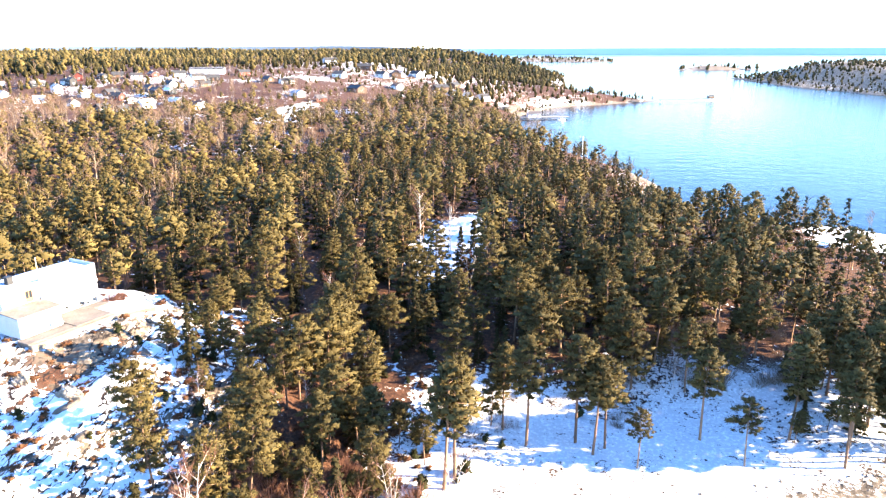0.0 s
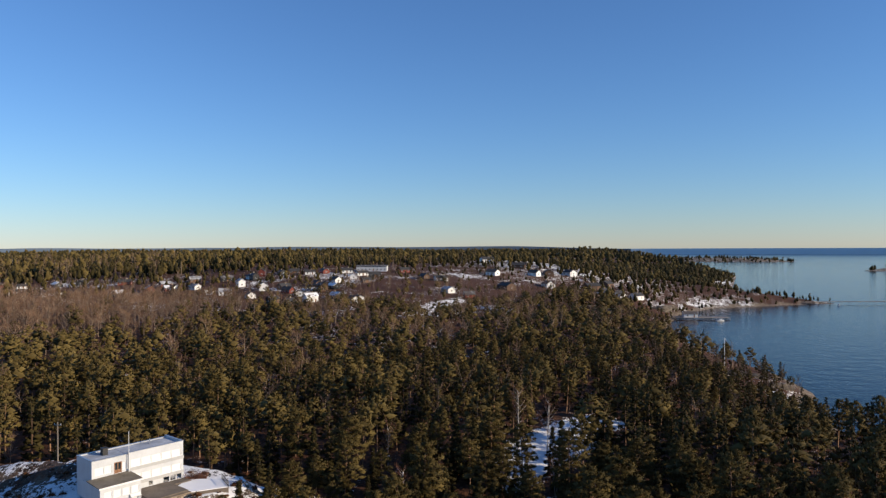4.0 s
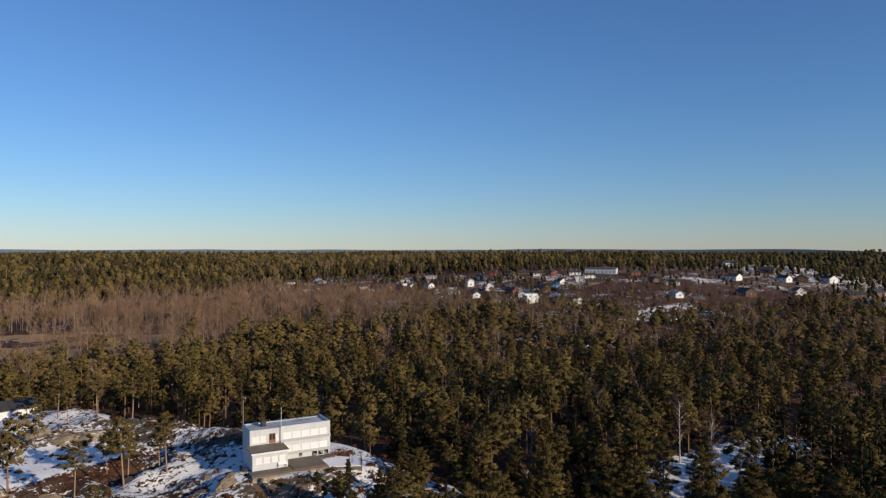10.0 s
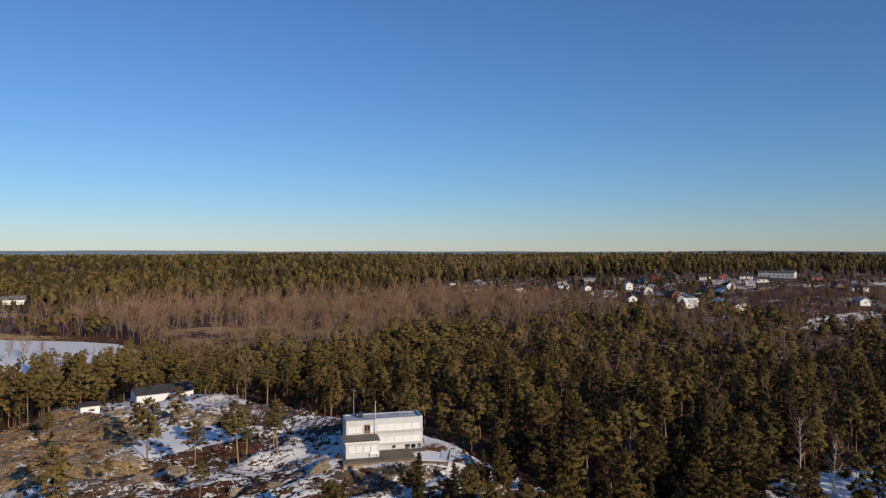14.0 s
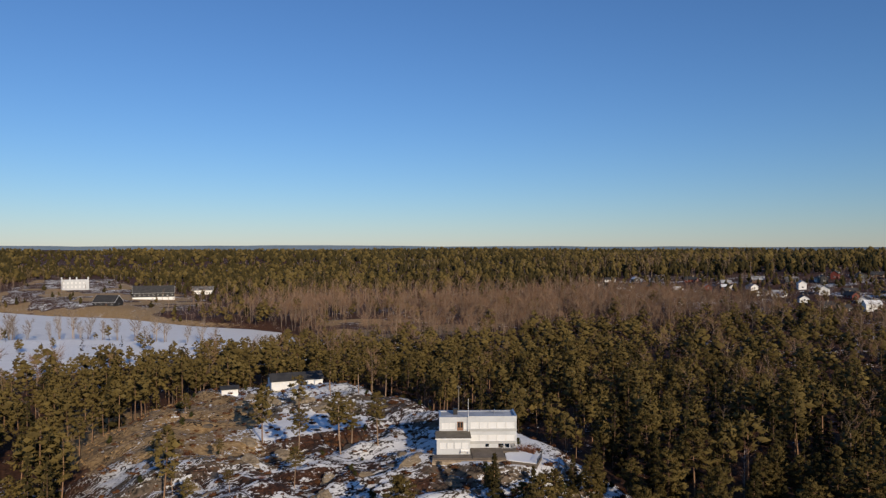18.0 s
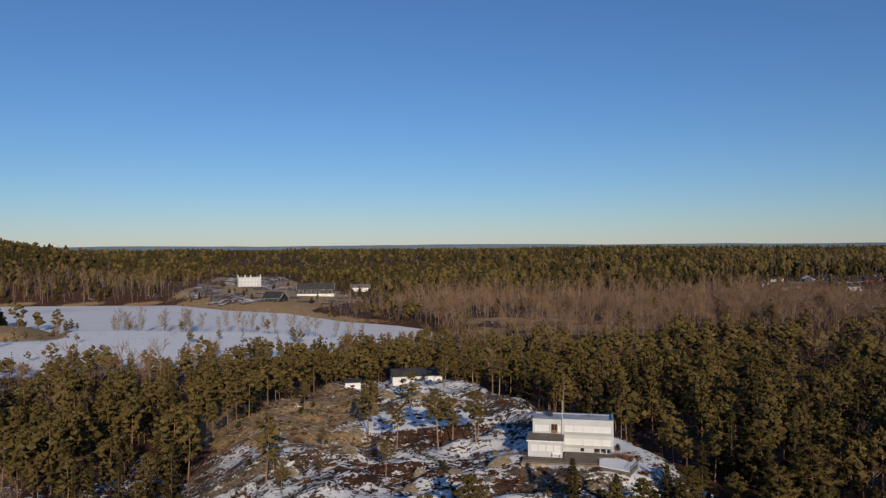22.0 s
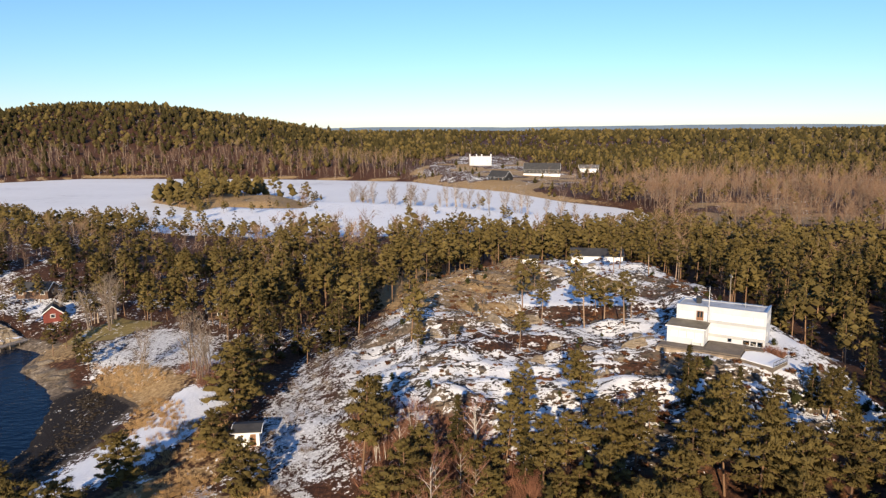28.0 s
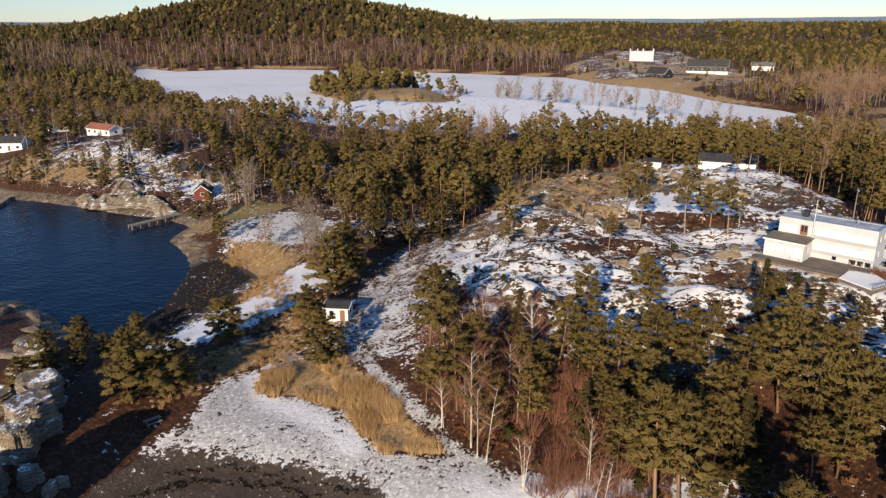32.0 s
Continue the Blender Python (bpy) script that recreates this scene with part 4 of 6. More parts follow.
gabled("hillside_house", -192, -190, 60, 9.0, 6.5, 3.0, 2.0, WHITE_WOOD, SNOWY_TILE, "white house half hidden in the pines", "house", 3)
gabled("forest_cottage", -121, -15, 205, 8.0, 6.0, 2.4, 2.4, BROWN_BOARDS, DARK_TILE, "brown cottage with a steep dark roof among pines", "cottage", 2)
# across the frozen lake
gabled("black_cottage", -600, 66, 52, 20, 12, 3.4, 5.2, BLACK_PAINT, DARK_TILE, "black wooden house with snow-lined eaves by the ice", "house", 4, 1, SNOW, False)
manor = gabled("black_manor", -655, 108, 82, 36, 13, 6.6, 6.0, BLACK_PAINT, DARK_TILE, "long black two-storey house on a white foundation", "house", 9, 2, WHITE_WOOD)
part("foundation", boxes((-18.15, 18.15, -6.65, 6.65, -0.6, 2.4), bevel=0.04), WHITE_WOOD, manor, "white ground floor")
gabled("farmhouse", -700, 160, 80, 20, 9, 4.5, 3.5, WHITE_WOOD, SNOWY_TILE, "white house among bare trees beyond the ice", "house", 5)


def villa():
    x, y = -752.0, 44.0
    top = thing("villa", Matrix.Translation((x, y, height(x, y) - 1.5)) @ Matrix.Rotation(radians(92), 4, "Z"), "big white rendered villa with raised corners", "villa")
    a, b, tall = 12.5, 6.5, 11.4
    holes = [(-a + 1.6 + i * 3.6, -a + 2.9 + i * 3.6, z, z + 1.9) for i in range(7) for z in (3.4, 7.4) if -a + 2.9 + i * 3.6 < a - 0.5]
    part("wall", holed(bmesh.new(), -a, a, -1, tall, -b, -b + 0.4, holes), WHITE_PAINT, top)
    part("wall", boxes((-a, -a + 0.4, -b + 0.4, b, -1, tall), (a - 0.4, a, -b + 0.4, b, -1, tall), (-a + 0.4, a - 0.4, b - 0.4, b, -1, tall)), WHITE_PAINT, top)
    part("roof", boxes((-a + 0.4, a - 0.4, -b + 0.4, b - 0.4, tall - 0.6, tall - 0.3)), ROOF_FELT, top)
    for h in holes:
        win = part("window", frame_bars(h[0], h[1], h[2], h[3], -b + 0.1, -b + 0.25, 0.12), WHITE_WOOD, top)
        part("pane", boxes((h[0] + 0.12, h[1] - 0.12, -b + 0.16, -b + 0.19, h[2] + 0.12, h[3] - 0.12)), BLIND, win)
    for cx in (-a + 0.5, -4.5, 1.5, a - 0.5):
        part("chimney", boxes((cx - 0.7, cx + 0.7, -1.0, 0.6, tall - 0.4, tall + 2.6), bevel=0.05), WHITE_PAINT, top)
    HOUSES.append((x, y, 26))


villa()

# the village on the northern slope
def village():
    rng = random.Random(12)
    spots = [(-484, 463), (-472, 481), (-427, 450), (-449, 482), (-390, 443), (-369, 447), (-423, 489), (-330, 443), (-318, 462), (-320, 484), (-303, 466),
             (-309, 507), (-264, 454), (-365, 496), (-283, 511), (-263, 518), (-269, 542), (-256, 484), (-230, 470), (-224, 440), (-247, 558), (-222, 563),
             (-204, 568), (-190, 510), (-185, 534), (-168, 516), (-164, 446), (-192, 451), (-206, 460), (-158, 583), (-130, 546), (-116, 544), (-200, 426),
             (-176, 431), (-198, 492), (-146, 440), (-98, 492)]
    spots += [(x + rng.uniform(13, 20), y + rng.uniform(-15, 15)) for x, y in spots[::2]]
    walls = [(WHITE_WOOD, "white"), (WHITE_WOOD, "white"), (WHITE_WOOD, "white"), (BROWN_BOARDS, "brown"), (BLACK_PAINT, "black"), (RED_WOOD, "dark red")]
    for x, y in spots:
        skin, word = rng.choice(walls)
        cover = rng.choice((SNOWY_TILE, DARK_TILE, DARK_TILE))
        two = rng.random() < 0.2
        ob = gabled("village_house", x, y, rng.uniform(20, 70) + rng.choice((0, 90)), rng.uniform(6.5, 10.0), rng.uniform(5.0, 6.2), 4.0 if two else 2.5, rng.uniform(1.4, 2.1),
                    skin, cover, f"{word} wooden village house with a {'snowy' if cover is SNOWY_TILE else 'dark'} roof", "house", rng.choice((2, 3)), 2 if two else 1, sink=2.5, detail=False)
        tagged(ob, group="houses of the village")
    for x, y in [(-105, 690), (-52, 630), (-41, 644), (-23, 659), (-2, 610), (8, 590), (20, 600), (34, 615), (-15, 384), (-85, 606), (-63, 537), (-70, 660), (10, 640), (-35, 575)]:
        ob = gabled("slope_house", x, y, rng.uniform(0, 180), rng.uniform(9, 13), rng.uniform(6.5, 8.5), 3.0, 2.2, rng.choice((WHITE_WOOD, WHITE_WOOD, BROWN_BOARDS, WHITE_WOOD)), DARK_TILE,
                    "wooden house with a dark roof on the wooded slope", "house", 2, 1, sink=2.5, detail=False)
        tagged(ob, group="houses above the fjord")
    # the long pale block on the crest
    ob = gabled("long_house", -186, 582, 10, 26, 8, 4.2, 1.0, WHITE_PAINT, SNOWY_TILE, "long white building on the crest of the village", "building", 8, 2, sink=2.5, detail=False)


village()


# ---- piers, jetties, boats ----
def pier(name, x0, y0, x1, y1, wide, z, gap, label, material=GREY_WOOD):
    d = math.hypot(x1 - x0, y1 - y0)
    top = thing(name, Matrix.Translation((x0, y0, 0)) @ Matrix.Rotation(math.atan2(y1 - y0, x1 - x0), 4, "Z"), label, "jetty")
    for s in (-1, 1):
        part("beam", boxes((0, d, s * wide * 0.38 - 0.1, s * wide * 0.38 + 0.1, z - 0.35, z - 0.06)), material, top)
    n = max(3, int(d / gap))
    for i in range(n + 1):
        for s in (-1, 1):
            part("post", rod(bmesh.new(), (d * i / n, s * wide * 0.42, -2.5), (d * i / n, s * wide * 0.42, z + 0.15), 0.13, 0.12, 7), material, top)
    count = min(60, int(d / 0.35))
    plank = boxes((-0.5, 0.5, -wide / 2, wide / 2, z - 0.06, z))
    mesh = bpy.data.meshes.new("plank")
    plank.to_mesh(mesh)
    plank.free()
    mesh.materials.append(material)
    for i in range(count):
        ob = new("plank", mesh)
        ob.parent, ob.location, ob.scale = top, (d * (i + 0.5) / count, 0, 0), (d / count * 0.94, 1, 1)
    return top


pier("jetty", -103.0, -59.5, -88.0, -64.5, 2.0, 1.2, 2.6, "weathered wooden jetty on posts in the cove")
pier("jetty", -106.5, -128, -96.0, -122.0, 2.2, 1.0, 2.6, "weathered wooden jetty on posts in the cove")
pier("long_pier", 190, 729, 280, 750, 5.0, 2.4, 8.0, "long timber pier on posts out in the fjord")
pier("quay", 60, 566, 100, 571, 9.0, 1.6, 6.0, "broad stone and timber quay with a boathouse")
top = gabled("pier_shed", 277, 749.4, 13, 6, 4, 2.2, 1.0, BROWN_BOARDS, DARK_TILE, "dark shed at the end of the pier", "shed", 2, 1, chimney=False, z=2.6, sink=0.1)
gabled("quay_shed", 72, 568, 8, 10, 6, 2.6, 1.6, WHITE_WOOD, SNOWY_TILE, "white boathouse on the quay", "boathouse", 2, 1, chimney=False, z=1.8, sink=0.1)


def boat(x, y, turn, long):
    top = thing("boat", Matrix.Translation((x, y, -0.1)) @ Matrix.Rotation(radians(turn), 4, "Z"), "small white motorboat at anchor", "boat")
    bm = bmesh.new()
    rings = []
    for i in range(9):
        f = i / 8
        w = 0.34 * long * 0.5 * (math.sin(math.pi * (0.5 + 0.5 * f)) ** 0.6 if f < 1 else 0.0) + 0.02
        h = 0.75 + 0.35 * f * f
        rings.append([bm.verts.new(((f - 0.5) * long, s * w * k, z)) for s, k, z in ((-1, 1, h), (-1, 0.75, 0.1), (0, 0, -0.25), (1, 0.75, 0.1), (1, 1, h))])
    for r, q in zip(rings, rings[1:]):
        for k in range(4):
            bm.faces.new((r[k], r[k + 1], q[k + 1], q[k]))
        bm.faces.new((r[4], r[0], q[0], q[4]))
    bm.faces.new(rings[0])
    bmesh.ops.recalc_face_normals(bm, faces=bm.faces[:])
    part("hull", bm, WHITE_PAINT, top)
    cabin = part("wheelhouse", boxes((-0.1 * long, 0.2 * long, -0.1 * long, 0.1 * long, 0.8, 1.8), bevel=0.12), WHITE_PAINT, top)
    part("windscreen", boxes((0.2 * long - 0.02, 0.2 * long + 0.03, -0.08 * long, 0.08 * long, 1.2, 1.65)), GLASS, cabin)


boat(216, 718, 70, 7.0)
boat(92, 556, 20, 6.0)


# ---- poles ----
def mast(name, x, y, tall, label, arms):
    top = thing(name, Matrix.Translation((x, y, height(x, y) - 0.2)), label, "pole")
    part("post", rod(bmesh.new(), (0, 0, -0.3), (0, 0, tall), 0.14, 0.1), GREY_WOOD, top)
    for z in arms:
        arm = part("crossarm", boxes((-0.8, 0.8, -0.06, 0.06, z - 0.08, z + 0.08)), GREY_WOOD, top)
        for x0 in (-0.7, 0.7):
            part("insulator", rod(bmesh.new(), (x0, 0, z + 0.08), (x0, 0, z + 0.28), 0.06, 0.04), BLIND, arm)


for x, y, tall in ((-142.5, -136, 9), (-115, -120, 8), (-116.5, -115.5, 7), (-84, 112, 8.5), (-150, -60, 9)):
    mast("utility_pole", x, y, tall, "grey wooden utility pole", (tall - 0.5,))
top = thing("signal_mast", Matrix.Translation((58, 295, height(58, 295))), "thin white signal mast on the pine headland", "mast")
part("post", rod(bmesh.new(), (0, 0, -0.3), (0, 0, 13), 0.18, 0.1), WHITE_WOOD, top)
part("lantern", rod(bmesh.new(), (0, 0, 13), (0, 0, 13.8), 0.3, 0.25), WHITE_PAINT, top)

# ---- trees ----
def tube(points, radii, sides):
    """Places and triangles of a bent, tapered tube."""
    co, tri = [], []
    ring = np.linspace(0, 2 * math.pi, sides, endpoint=False)
    for p, r in zip(points, radii):
        co += [(p[0] + r * math.cos(a), p[1] + r * math.sin(a), p[2]) for a in ring]
    for k in range(len(points) - 1):
        for s in range(sides):
            a, b = k * sides + s, k * sides + (s + 1) % sides
            tri += [(a, b, b + sides), (a, b + sides, a + sides)]
    return np.array(co), np.array(tri)


def twig(a, b, r):
    """A thin three-sided branch from a to b."""
    a, b = np.array(a, float), np.array(b, float)
    d = b - a
    u = np.cross(d, (0.3, 0.2, 1.0) if abs(d[2]) < 0.9 * np.linalg.norm(d) else (1.0, 0, 0))
    u /= np.linalg.norm(u) + 1e-9
    v = np.cross(d, u)
    v /= np.linalg.norm(v) + 1e-9
    co = [a + r * (math.cos(t) * u + math.sin(t) * v) for t in (0, 2.1, 4.2)] + [b]
    return np.array(co), np.array([(0, 1, 3), (1, 2, 3), (2, 0, 3)])


def blade(a, b, r):
    """The thinnest twig: one sliver."""
    d = b - a
    u = np.cross(d, (0.6, 0.4, 0.7))
    u *= 1.6 * r / (np.linalg.norm(u) + 1e-9)
    return np.array([a - u, a + u, b]), np.array([(0, 1, 2)])


KERNEL = (np.array([(1, 0, 0), (0, 1, 0), (-1, 0, 0), (0, -1, 0), (0, 0, 1), (0, 0, -1)], float),
          np.array([(0, 1, 4), (1, 2, 4), (2, 3, 4), (3, 0, 4), (1, 0, 5), (2, 1, 5), (3, 2, 5), (0, 3, 5)]))


def unit(v):
    return v / (np.linalg.norm(v, axis=-1, keepdims=True) + 1e-9)


def tufts(rng, centres, spreads, count, size, flat=0.6, droop=0.0, core=0.8, slim=0.3, rise=0.35, own=0.42):
    """Uneven puffs about the centres: a rough solid kernel, bristling with narrow pointed sprays.
    Returns places, triangles and normals; own: how far a puff is shaded by its own round rather than the whole crown's."""
    centres, spreads = np.array(centres, float), np.array(spreads, float)
    low, high = centres.min(0) - spreads.max(), centres.max(0) + spreads.max()
    mid, half = (low + high) / 2, (high - low) / 2 + 1e-6
    mid[2] -= half[2] * 0.15

    def lit(p, out):
        return unit(own * out + (1 - own) * unit((p - mid) / half ** 1.3))
    n = len(centres) * count
    c, s = np.repeat(centres, count, 0), np.repeat(spreads, count, 0)[:, None]
    out = unit(rng.normal(size=(n, 3)) + np.array((0, 0, 0.3 - droop * 0.3)))
    p = c + out * s * np.array((1, 1, flat)) * (0.72 + 0.33 * rng.random((n, 1)))
    way = unit(0.5 * out + 0.65 * rng.normal(size=(n, 3)) + np.array((0, 0, rise - droop)))
    side = unit(np.cross(out + 0.25 * rng.normal(size=(n, 3)), way))
    z = (size * (0.55 + 0.9 * rng.random(n)))[:, None]
    co = np.stack([p - way * z * 0.35 - side * z * slim, p - way * z * 0.35 + side * z * slim, p + way * z * 0.85], 1).reshape(-1, 3)
    tri = np.arange(3 * n).reshape(-1, 3)[:, ::-1]
    nrm = np.repeat(lit(p, out), 3, 0) if n else np.zeros((0, 3))
    if core:
        solid, skin = KERNEL
        m, q = len(centres), len(solid)
        spin = rng.random(m) * 6.28
        turn = np.stack([np.stack([np.cos(spin), -np.sin(spin)], -1), np.stack([np.sin(spin), np.cos(spin)], -1)], -2)
        pts = solid[None] * (core * spreads[:, None, None]) * (0.65 + 0.75 * rng.random((m, q, 1))) * np.array((1, 1, flat))
        pts[..., :2] = np.einsum("mij,mkj->mki", turn, pts[..., :2])
        outs = unit(pts / np.array((1, 1, flat)))
        pts = pts + centres[:, None]
        tri = np.concatenate([tri, (skin[None] + 3 * n + q * np.arange(m)[:, None, None]).reshape(-1, 3)])
        co = np.concatenate([co, pts.reshape(-1, 3)])
        nrm = np.concatenate([nrm, lit(pts, outs).reshape(-1, 3)])
    return co, tri, nrm


def merge(pieces):
    co, tri, k = [], [], 0
    for c, t, *_ in pieces:
        co.append(c)
        tri.append(t + k)
        k += len(c)
    return (np.concatenate(co), np.concatenate(tri)) if co else (np.zeros((0, 3)), np.zeros((0, 3), int))


def pine(seed, tall, limbs, count, size, sides=7, bare=0.45, wide=0.2, lean=0.03, slim=0.24, core=0.5):
    """A Scots pine: bare lower stem, ovoid crown of uneven puffs. Returns wood and needles."""
    rng = np.random.default_rng(seed)
    lx, ly = rng.normal(size=2) * lean * tall
    bend = rng.normal(size=2) * 0.02 * tall
    def stem(f):
        return np.array((lx * f + bend[0] * math.sin(3.1 * f), ly * f + bend[1] * math.sin(2.6 * f), tall * f))
    if sides:
        fs = np.linspace(0, 0.97, 6 if sides > 4 else 3)
        wood = [tube([stem(f) for f in fs], [tall * 0.0125 * (1 - 0.82 * f) + 0.015 for f in fs], sides)]
    else:
        wood = [twig(stem(0), stem(0.9), tall * 0.016)]
    centres, spreads = [], []
    lop = rng.random() * 6.28
    for k in range(limbs):
        g = (k + 0.2 + rng.random() * 0.6) / limbs
        f = bare + (0.97 - bare) * g
        a = k * 2.4 + rng.random() * 0.9
        full = min(1.0, 0.5 + 1.9 * g) * max(0.0, 1 - g ** 2.1) ** 0.62 + 0.07
        reach = tall * wide * full * (0.82 + 0.3 * rng.random()) * (1 + 0.16 * math.cos(a - lop))
        root = stem(f - 0.02)
        tip = root + np.array((math.cos(a) * reach, math.sin(a) * reach, reach * (-0.08 + 0.62 * g)))
        if sides > 4:
            wood.append(twig(root, tip, tall * 0.0035 + 0.01))
        if sides > 4:
            for q in (0.35, 0.6, 0.82, 1.03):
                aside = np.array((-math.sin(a), math.cos(a), 0)) * reach * rng.normal() * 0.22
                centres.append(root + (tip - root) * q + aside + np.array((0, 0, 0.14 * rng.normal())))
                spreads.append(max(0.024 * tall, reach * 0.235) * (0.6 + 0.7 * rng.random()))
        elif sides:
            centres.append(root + (tip - root) * (0.35 + 0.6 * rng.random()))
            spreads.append(max(0.04 * tall, reach * (0.42 if limbs > 15 else 0.5)) * (0.8 + 0.4 * rng.random()))
        else:
            centres.append(root + (tip - root) * 0.35)
            spreads.append(tall * wide * (0.62 + 0.3 * rng.random()) * (1.1 - 0.5 * g))
    centres.append(stem(0.965 if sides else 0.9)), spreads.append(tall * (0.04 if sides else wide * 0.42))
    return merge(wood), tufts(rng, centres, spreads, count, size, 0.5 if sides > 4 else 0.62 if sides else 0.95, slim=slim if sides else 0.4, core=core)


def spruce(seed, tall, limbs, count, size, sides=6, broad=0.26):
    rng = np.random.default_rng(seed)
    wood = [tube([(0, 0, 0), (0, 0, tall * 0.5), (0, 0, tall * 0.98)], [tall * 0.013, tall * 0.008, 0.02], sides) if sides else twig((0, 0, 0), (0, 0, tall * 0.9), tall * 0.014)]
    centres, spreads = [], []
    if not sides:
        for f in (0.26, 0.52, 0.78):
            centres.append((0.03 * tall * rng.normal(), 0.03 * tall * rng.normal(), tall * f)), spreads.append(tall * broad * (1.12 - f))
        return merge(wood), tufts(rng, centres, spreads, count, size, 1.35, core=0.95)
    for k in range(limbs):
        f = 0.08 + 0.9 * (k + rng.random()) / limbs
        reach = tall * 0.19 * (1.02 - f) * (0.75 + 0.5 * rng.random())
        a = k * 2.4 + rng.random()
        for q in (0.5, 1.0) if sides > 4 else (0.75,):
            centres.append((math.cos(a) * reach * q, math.sin(a) * reach * q, tall * f - reach * 0.3 * q))
            spreads.append(max(0.03 * tall, reach * (0.42 if sides > 4 else 0.62)))
    return merge(wood), tufts(rng, centres, spreads, count, size, 0.6, 0.5)


def bare_tree(seed, tall, limbs, twigs, thick=1.0, stems=1, spread=0.22, sides=6, start=0.3, reach_out=0.085):
    """A leafless broadleaf tree: stems, rising limbs, a haze of twigs. Returns wood and twigs."""
    rng = np.random.default_rng(seed)
    wood, fine = [], []
    for s in range(stems):
        lean = rng.normal(size=2) * tall * (0.09 if stems > 1 else 0.035)
        foot = rng.normal(size=2) * (0.5 if stems > 1 else 0.0)
        high = tall * (1 - 0.2 * rng.random() * (stems > 1))
        def stem(f):
            return np.array((foot[0] + lean[0] * f * (0.5 + 0.5 * f), foot[1] + lean[1] * f * (0.5 + 0.5 * f), high * f))
        fs = np.linspace(0, 0.98, 5 if sides > 4 else 3)
        wood.append(tube([stem(f) for f in fs], [thick * (tall * 0.0105 * (1 - 0.85 * f) + 0.01) / (1 + 0.25 * (stems - 1)) for f in fs], sides))
        for k in range(limbs // stems):
            f = start + (0.96 - start) * (k + rng.random()) / max(1, limbs // stems)
            a = rng.random() * 6.28
            g = (f - start) / (1 - start)
            reach = tall * spread * (0.6 + 1.0 * g) * max(0.05, 1.08 - g) ** 0.55 * (0.6 + 0.7 * rng.random())
            root = stem(f)
            tip = root + np.array((math.cos(a) * reach, math.sin(a) * reach, reach * (0.8 + 0.6 * rng.random())))
            wood.append(twig(root, tip, thick * (tall * 0.003 + 0.012)))
            for j in range(twigs):
                q = 0.3 + 0.7 * rng.random()
                p = root + (tip - root) * q
                way = rng.normal(size=3) * 0.6 + (tip - root) / (reach + 1e-6) * 0.5 + np.array((0, 0, 0.25))
                fine.append((twig if sides > 5 else blade)(p, p + way * tall * reach_out * (0.5 + rng.random()), thick * 0.02))
    return merge(wood), merge(fine)


def bush(seed, tall, count, thick=0.02, fan=0.6):
    """A clump of bare rising twigs."""
    rng = np.random.default_rng(seed)
    out = []
    for _ in range(count):
        a, r = rng.random() * 6.28, rng.random() ** 0.5
        p = np.array((math.cos(a) * r * tall * 0.35, math.sin(a) * r * tall * 0.35, 0))
        q = p + np.array((math.cos(a) * fan * r * tall, math.sin(a) * fan * r * tall, tall * (0.5 + 0.5 * rng.random())))
        out.append(twig(p, q, thick))
    return merge(out)


def facing(co, tri):
    """Normals at the points of a mesh in arrays."""
    a, b, c = co[tri[:, 0]], co[tri[:, 1]], co[tri[:, 2]]
    flat = unit(np.cross(b - a, c - a))
    out = np.zeros_like(co)
    for k in range(3):
        np.add.at(out, tri[:, k], flat)
    return unit(out)


def lay_normals(mesh, normals):
    mesh.attributes.new("custom_normal", "FLOAT_VECTOR", "POINT").data.foreach_set("vector", np.ascontiguousarray(normals, np.float32).ravel())


def shape(name, data, material, smooth=False):
    co, tri, *given = data
    mesh = bpy.data.meshes.new(name)
    mesh.from_pydata(co.tolist(), [], tri.tolist())
    mesh.materials.append(material)
    mesh.polygons.foreach_set("use_smooth", np.full(len(mesh.polygons), smooth or bool(given)))
    if given:
        lay_normals(mesh, given[0])
    return mesh


def tree(kind, wood, crown, label, category, bark, leaves, crown_name="crown"):
    """A tree as a thing: trunk and crown under an Empty, to be copied."""
    top = thing(kind, Matrix(), label, category)
    for name, data, mat in (("trunk", wood, bark), (crown_name, crown, leaves)):
        ob = new(name, shape(name, data, mat, name == "trunk"))
        ob.parent = top
    return top


